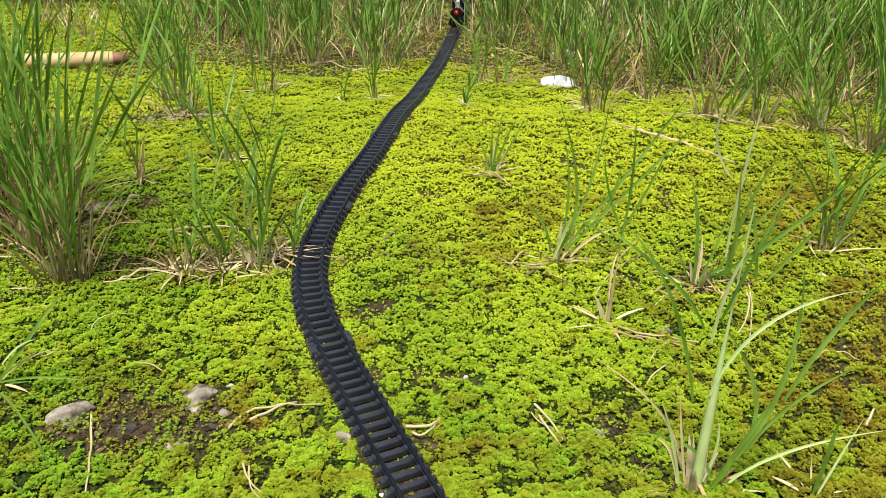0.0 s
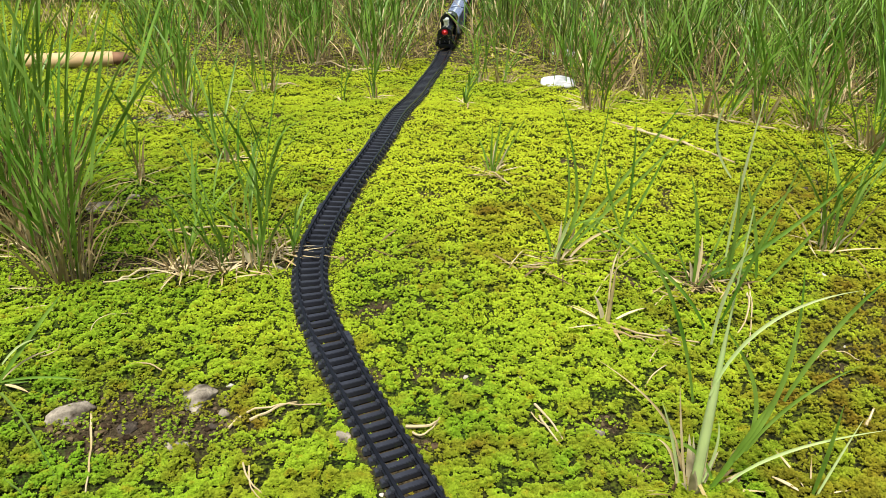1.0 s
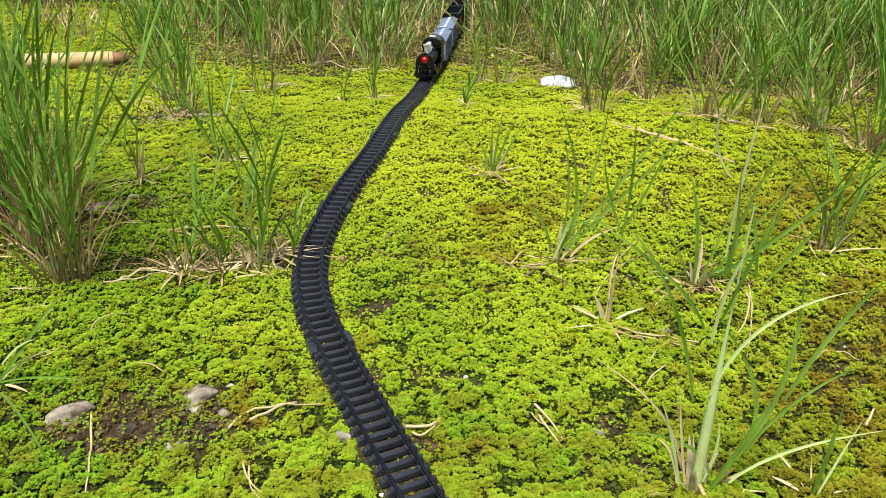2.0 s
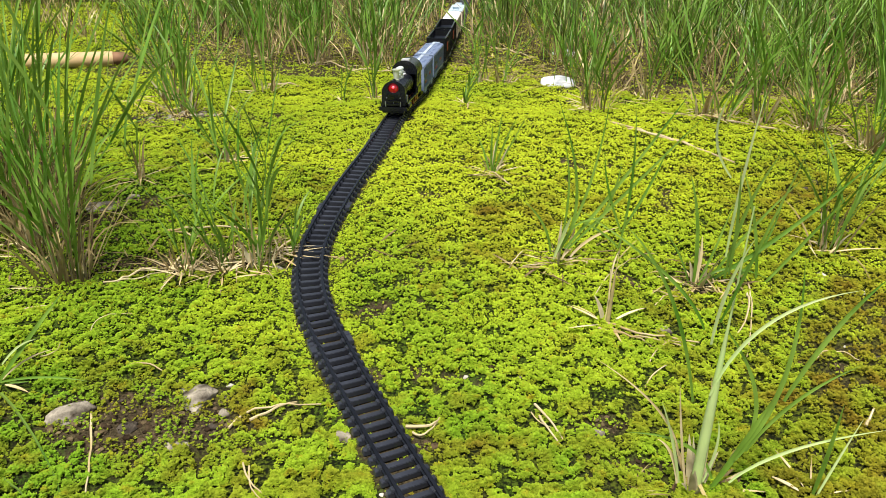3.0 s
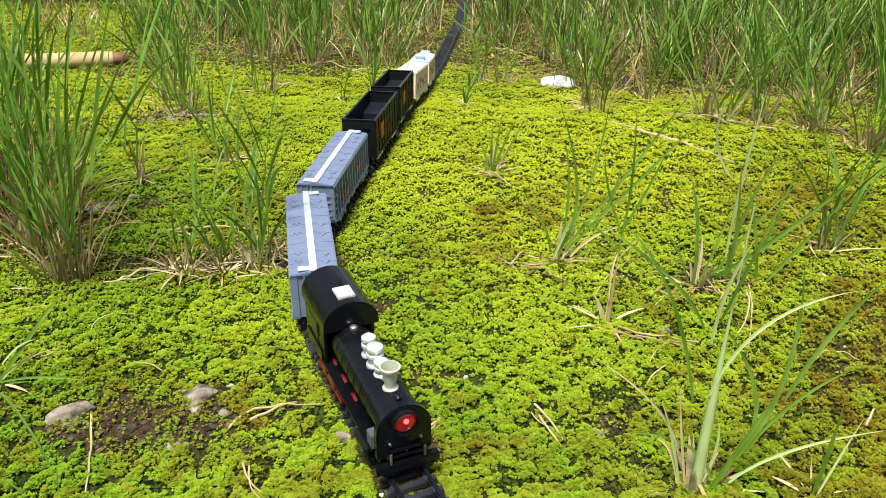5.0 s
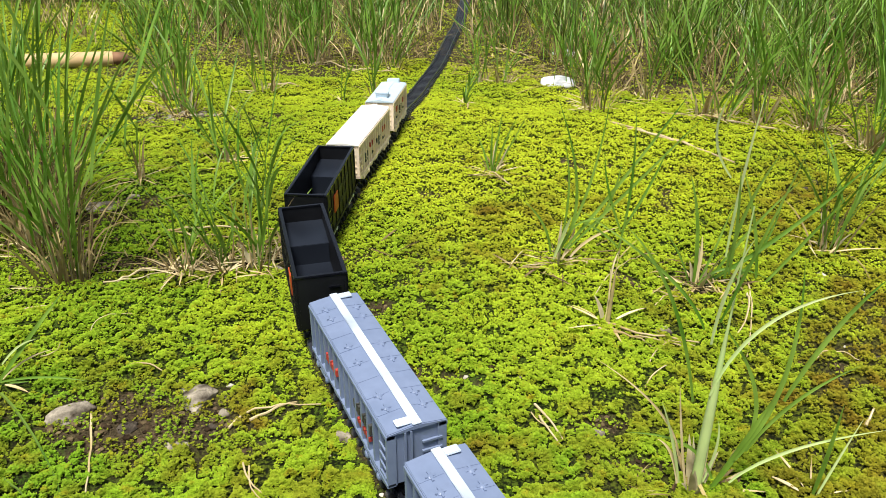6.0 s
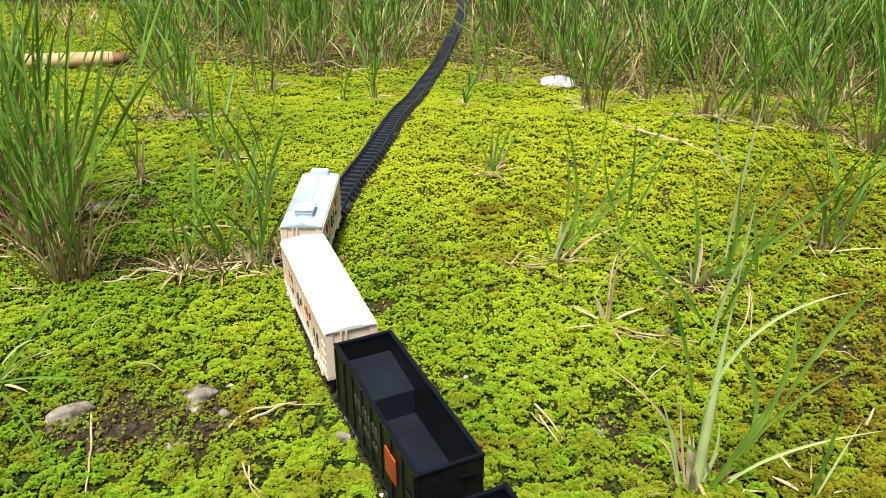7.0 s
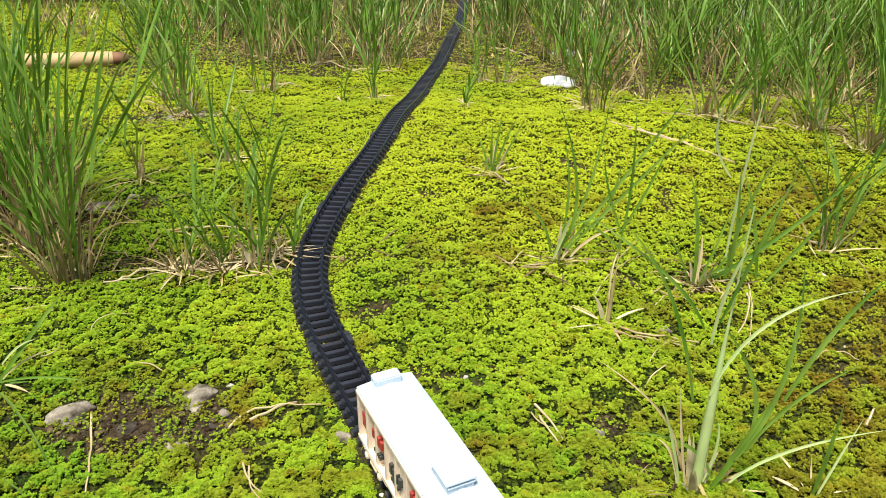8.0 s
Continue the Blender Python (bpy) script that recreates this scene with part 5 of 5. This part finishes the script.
def stone(x, y, across, deep, seed, mat, label, name="stone", tall=0.5):
    """A lumpy, broken stone half sunk in the moss; sizes in millimetres."""
    r = random.Random(seed)
    bm = bmesh.new()
    bmesh.ops.create_icosphere(bm, subdivisions=4 if across > 12 else 3 if across > 6 else 2, radius=1.0)
    shift = Vector((r.random() * 50, r.random() * 50, r.random() * 50))
    cuts = [(Vector((r.uniform(-1, 1), r.uniform(-1, 1), r.uniform(-0.3, 1))).normalized(), r.uniform(0.45, 0.85)) for _ in range(9)]
    for v in bm.verts:
        p = v.co * (1 + 0.42 * noise.noise(v.co * 1.3 + shift) + 0.26 * noise.noise(v.co * 3.1 + shift) + 0.12 * noise.noise(v.co * 8 + shift))
        for d, reach in cuts:
            over = p.dot(d) - reach
            if over > 0:
                p -= d * over * 0.85
        v.co = (p.x * across / 2000, p.y * deep / 2000, p.z * min(across, deep) / 2000 * tall)
    for face in bm.faces:
        face.smooth = True
    me = bpy.data.meshes.new(name)
    bm.to_mesh(me)
    bm.free()
    me.set_sharp_from_angle(angle=radians(32))
    me.materials.append(mat)
    ob = new(name, me)
    ob.matrix_basis = Matrix.Translation((x, y, height_at(x, y) + min(across, deep) / 2000 * tall * 0.12)) @ Matrix.Rotation(r.uniform(-0.5, 0.5), 4, "Z")
    return tagged(ob, label, name, name + "s scattered on the moss")


for k, (x, y, a, d) in enumerate(((-0.208, 0.355, 33.0, 25.0), (-0.141, 0.371, 22.0, 30.0), (-0.14, 0.326, 15.0, 9.0), (-0.124, 0.358, 9.0, 9.0), (-0.2954, 0.6327, 37.0, 18.0), (-0.2763, 0.6484, 15.0, 10.0), (-0.054, 0.332, 10.0, 11.0), (-0.0973, 0.7783, 16.0, 10.0),
                                  (0.142, 0.434, 17.0, 12.0), (0.08, 0.332, 18.0, 12.0), (-0.3572, 0.9835, 16.0, 13.0), (-0.2967, 0.9247, 19.0, 15.0), (0.25, 0.366, 10.0, 8.0), (-0.125, 0.523, 13.0, 7.0), (-0.215, 0.515, 16.0, 8.0))):
    stone(x, y, a, d, 100 + k, STONE, "rough grey-brown stone half sunk in the moss")
for k, (x, y, a, d) in enumerate(((-0.174, 0.343, 14.0, 15.0), (-0.1368, 0.8008, 9.0, 10.0), (-0.1095, 0.716, 10.0, 9.0), (-0.201, 0.51, 16.0, 8.0), (0.3488, 0.6916, 14.0, 10.0), (0.337, 0.6779, 16.0, 10.0), (0.029, 0.385, 8.0, 8.0), (0.268, 0.399, 14.0, 7.0), (-0.165, 0.372, 9.0, 8.0), (-0.128, 0.343, 9.0, 7.0), (-0.185, 0.366, 8.0, 6.0))):
    stone(x, y, a, d, 200 + k, DARK_STONE, "dark brown clod of stone in the moss")
for k, (x, y, a, d) in enumerate(((-0.0199, 0.7315, 7.0, 6.0), (0.28, 0.513, 8.0, 8.0), (-0.3193, 0.9419, 18.0, 15.0), (-0.3303, 0.9247, 13.0, 12.0), (0.298, 0.485, 7.0, 6.0), (-0.03, 0.29, 3.2, 3.0), (-0.029, 0.286, 3.0, 3.0), (0.156, 0.366, 3.4, 4.0), (0.159, 0.365, 2.8, 3.0),
                                  (0.129, 0.41, 2.8, 3.5), (-0.127, 0.383, 5.0, 5.0), (0.014, 0.388, 4.0, 4.0), (0.0908, 0.6642, 4.0, 4.0), (0.1926, 0.6208, 4.0, 4.0), (-0.152, 0.377, 8.0, 5.0), (0.0062, 1.4323, 8.0, 7.0), (-0.227, 0.36, 2.6, 2.6))):
    stone(x, y, a, d, 300 + k, PALE_STONE, "small pale pebble on the moss", "pebble", 0.7)
scatter = random.Random(5)
for k in range(46):
    x = scatter.uniform(0.02, 0.30) if k % 3 else scatter.uniform(-0.28, 0.0)
    y = scatter.uniform(0.29, 0.56)
    size = scatter.uniform(1.6, 3.4)
    if float(line_distance(np.array([x]), np.array([y]))[0]) > 0.02:
        stone(x, y, size, size, 400 + k, PALE_STONE if k % 2 else STONE, "tiny pale pebble on the moss", "pebble", 0.75)

TUBE = material("tan_cardboard_tube", (0.60, 0.42, 0.20), 0.7, spread=0.08, scale=120, second=(0.50, 0.33, 0.15), second_scale=30)
TUBE_END = material("brown_tube_cap", (0.26, 0.13, 0.06), 0.7, spread=0.1)
SHELL = material("white_shell", (0.80, 0.80, 0.78), 0.45, spread=0.04, scale=90, second=(0.70, 0.70, 0.68), second_scale=30)


def tan_tube():
    a, b = Vector((-0.722, 1.315, 0)), Vector((-0.5456, 1.372, 0))
    for p in (a, b):
        p.z = height_at(p.x, p.y) + 0.012
    d = b - a
    base = new("tan_tube")
    base.matrix_basis = Matrix.Translation(a)
    part("tube", Shape().lathe((0, 0, 0), d, [(0, 0.0118), (0.002, 0.0125), (d.length * 0.55, 0.0130), (d.length * 0.86, 0.0126), (d.length * 0.87, 0.0120)], 28).mesh("tube", TUBE, smooth=True), base)
    part("end_cap", Shape().lathe(d * 0.87, d, [(0, 0.0112), (d.length * 0.10, 0.0100), (d.length * 0.13, 0.0070)], 24).mesh("end_cap", TUBE_END, smooth=True), base, "brown tapered end")
    tagged(base, "tan tube with brown end lying among grass", "tube")


def white_shell(x, y, across, deep, tall, seed, label):
    bm = bmesh.new()
    bmesh.ops.create_uvsphere(bm, u_segments=32, v_segments=16, radius=1.0)
    for v in bm.verts:
        p = v.co.copy()
        p *= 1 + 0.10 * noise.noise(p * 1.4 + Vector((seed, 0, 0)))
        z = p.z if p.z > -0.1 else -0.1 + (p.z + 0.1) * 0.15
        v.co = (p.x * across / 2, p.y * deep / 2, z * tall + 0.0012 * noise.noise(p * 5))
    for face in bm.faces:
        face.smooth = True
    me = bpy.data.meshes.new("white_shell")
    bm.to_mesh(me)
    bm.free()
    me.materials.append(SHELL)
    ob = new("white_shell", me)
    ob.matrix_basis = Matrix.Translation((x, y, height_at(x, y) + 0.003)) @ Matrix.Rotation(-0.25, 4, "Z")
    tagged(ob, label, "shell", "pale shells by the grass")


tan_tube()
white_shell(0.1744, 1.185, 0.056, 0.046, 0.010, 3.0, "white smooth domed shell on the moss")
white_shell(0.2272, 1.478, 0.050, 0.022, 0.008, 8.0, "flat whitish fragment under the grass")


def litter_patch(name, spots, label, seed, mats):
    """Uncounted dead grass pieces: spots of x, y, spread x, spread y, count."""
    r = np.random.default_rng(seed)
    base = new(name)
    for mat in mats:
        xs, ys = [], []
        for x, y, sx, sy, n in spots:
            xs.append(r.normal(x, sx, n))
            ys.append(r.normal(y, sy, n))
        x, y = np.concatenate(xs), np.concatenate(ys)
        keep = line_distance(x, y) > 0.022
        x, y = x[keep], y[keep]
        n = len(x)
        roots = np.stack([x, y, relief(x, y) + 0.0012 + 0.003 * r.random(n)], 1)
        pts = blade_points(roots, (0.008 + 0.030 * r.random(n) ** 1.5) * (0.7 + 0.6 * y), r.random(n) * 6.28, np.full(n, 1.36), 0.35 * r.random(n), 0.0010 + 0.0018 * r.random(n), 5, r, 6.0)
        add_blades("dead_straw", pts, mat, base, apart=0)
    return tagged(base, label, "litter", kind="stuff")


litter_patch("grass_litter", ((-0.2, 0.535, 0.08, 0.009, 60), (-0.33, 0.6, 0.05, 0.025, 80), (-0.12, 0.552, 0.014, 0.012, 40), (-0.3266, 0.9303, 0.045, 0.022, 50), (0.19, 0.497, 0.016, 0.012, 36), (0.0857, 0.525, 0.014, 0.01, 26), (0.12, 0.29, 0.012, 0.008, 16), (0.0465, 0.6975, 0.01, 0.008, 12)),
             "dead brown grass litter on bare soil", 51, (DRY,))
litter_patch("grass_litter", ((0.4609, 1.0755, 0.14, 0.07, 420), (0.2095, 1.2777, 0.08, 0.06, 200), (0.7436, 0.9419, 0.15, 0.08, 300), (-0.206, 1.4627, 0.2, 0.06, 320), (0.0625, 1.3548, 0.06, 0.1, 120), (-0.0503, 1.6086, 0.12, 0.1, 260), (-0.3874, 1.5292, 0.05, 0.04, 120)),
             "dead brown grass litter under the tall grass", 52, (DRY,))
more = random.Random(9)
for k in range(22):
    stone(more.gauss(-0.3224, 0.034), more.gauss(0.9391, 0.016), more.uniform(9, 20), more.uniform(8, 14), 600 + k, (STONE, PALE_STONE, DARK_STONE)[k % 3], "broken stone in a heap of litter")


def soil_crumbs():
    """Loose crumbs of soil and grit on the bare places."""
    r = np.random.default_rng(77)
    bm = bmesh.new()
    bmesh.ops.create_icosphere(bm, subdivisions=1, radius=1.0)
    shape = np.array([v.co[:] for v in bm.verts])
    tris = np.array([[v.index for v in f.verts] for f in bm.faces])
    bm.free()
    x, y = r.uniform(-0.5, 0.5, 60000), 0.26 + 0.9 * r.random(60000) ** 1.5
    keep = (bare(x, y) > 0.55 + 0.3 * r.random(60000)) & (line_distance(x, y) > 0.016)
    x, y = x[keep][:5000], y[keep][:5000]
    n = len(x)
    size = 0.0005 + 0.0016 * r.random(n) ** 2.5
    z = relief(x, y) + size * 0.3
    lump = shape[None] * (0.7 + 0.6 * r.random((n, len(shape), 1))) * size[:, None, None] * np.array([1.2, 1.2, 0.8])
    verts = lump + np.stack([x, y, z], 1)[:, None]
    faces = (np.arange(n)[:, None, None] * len(shape) + tris[None]).reshape(-1, 3)
    return tagged(new("soil_crumbs", big_mesh("soil_crumbs", verts.reshape(-1, 3), faces, CRUMB)), "loose brown soil crumbs and grit on bare ground", "soil", kind="stuff")


CRUMB = material("soil_crumb", (0.12, 0.085, 0.045), 1.0, spread=0.4, scale=300, second=(0.03, 0.02, 0.01), second_scale=60, island=0.8, gloss=0.1)
soil_crumbs()


motions()
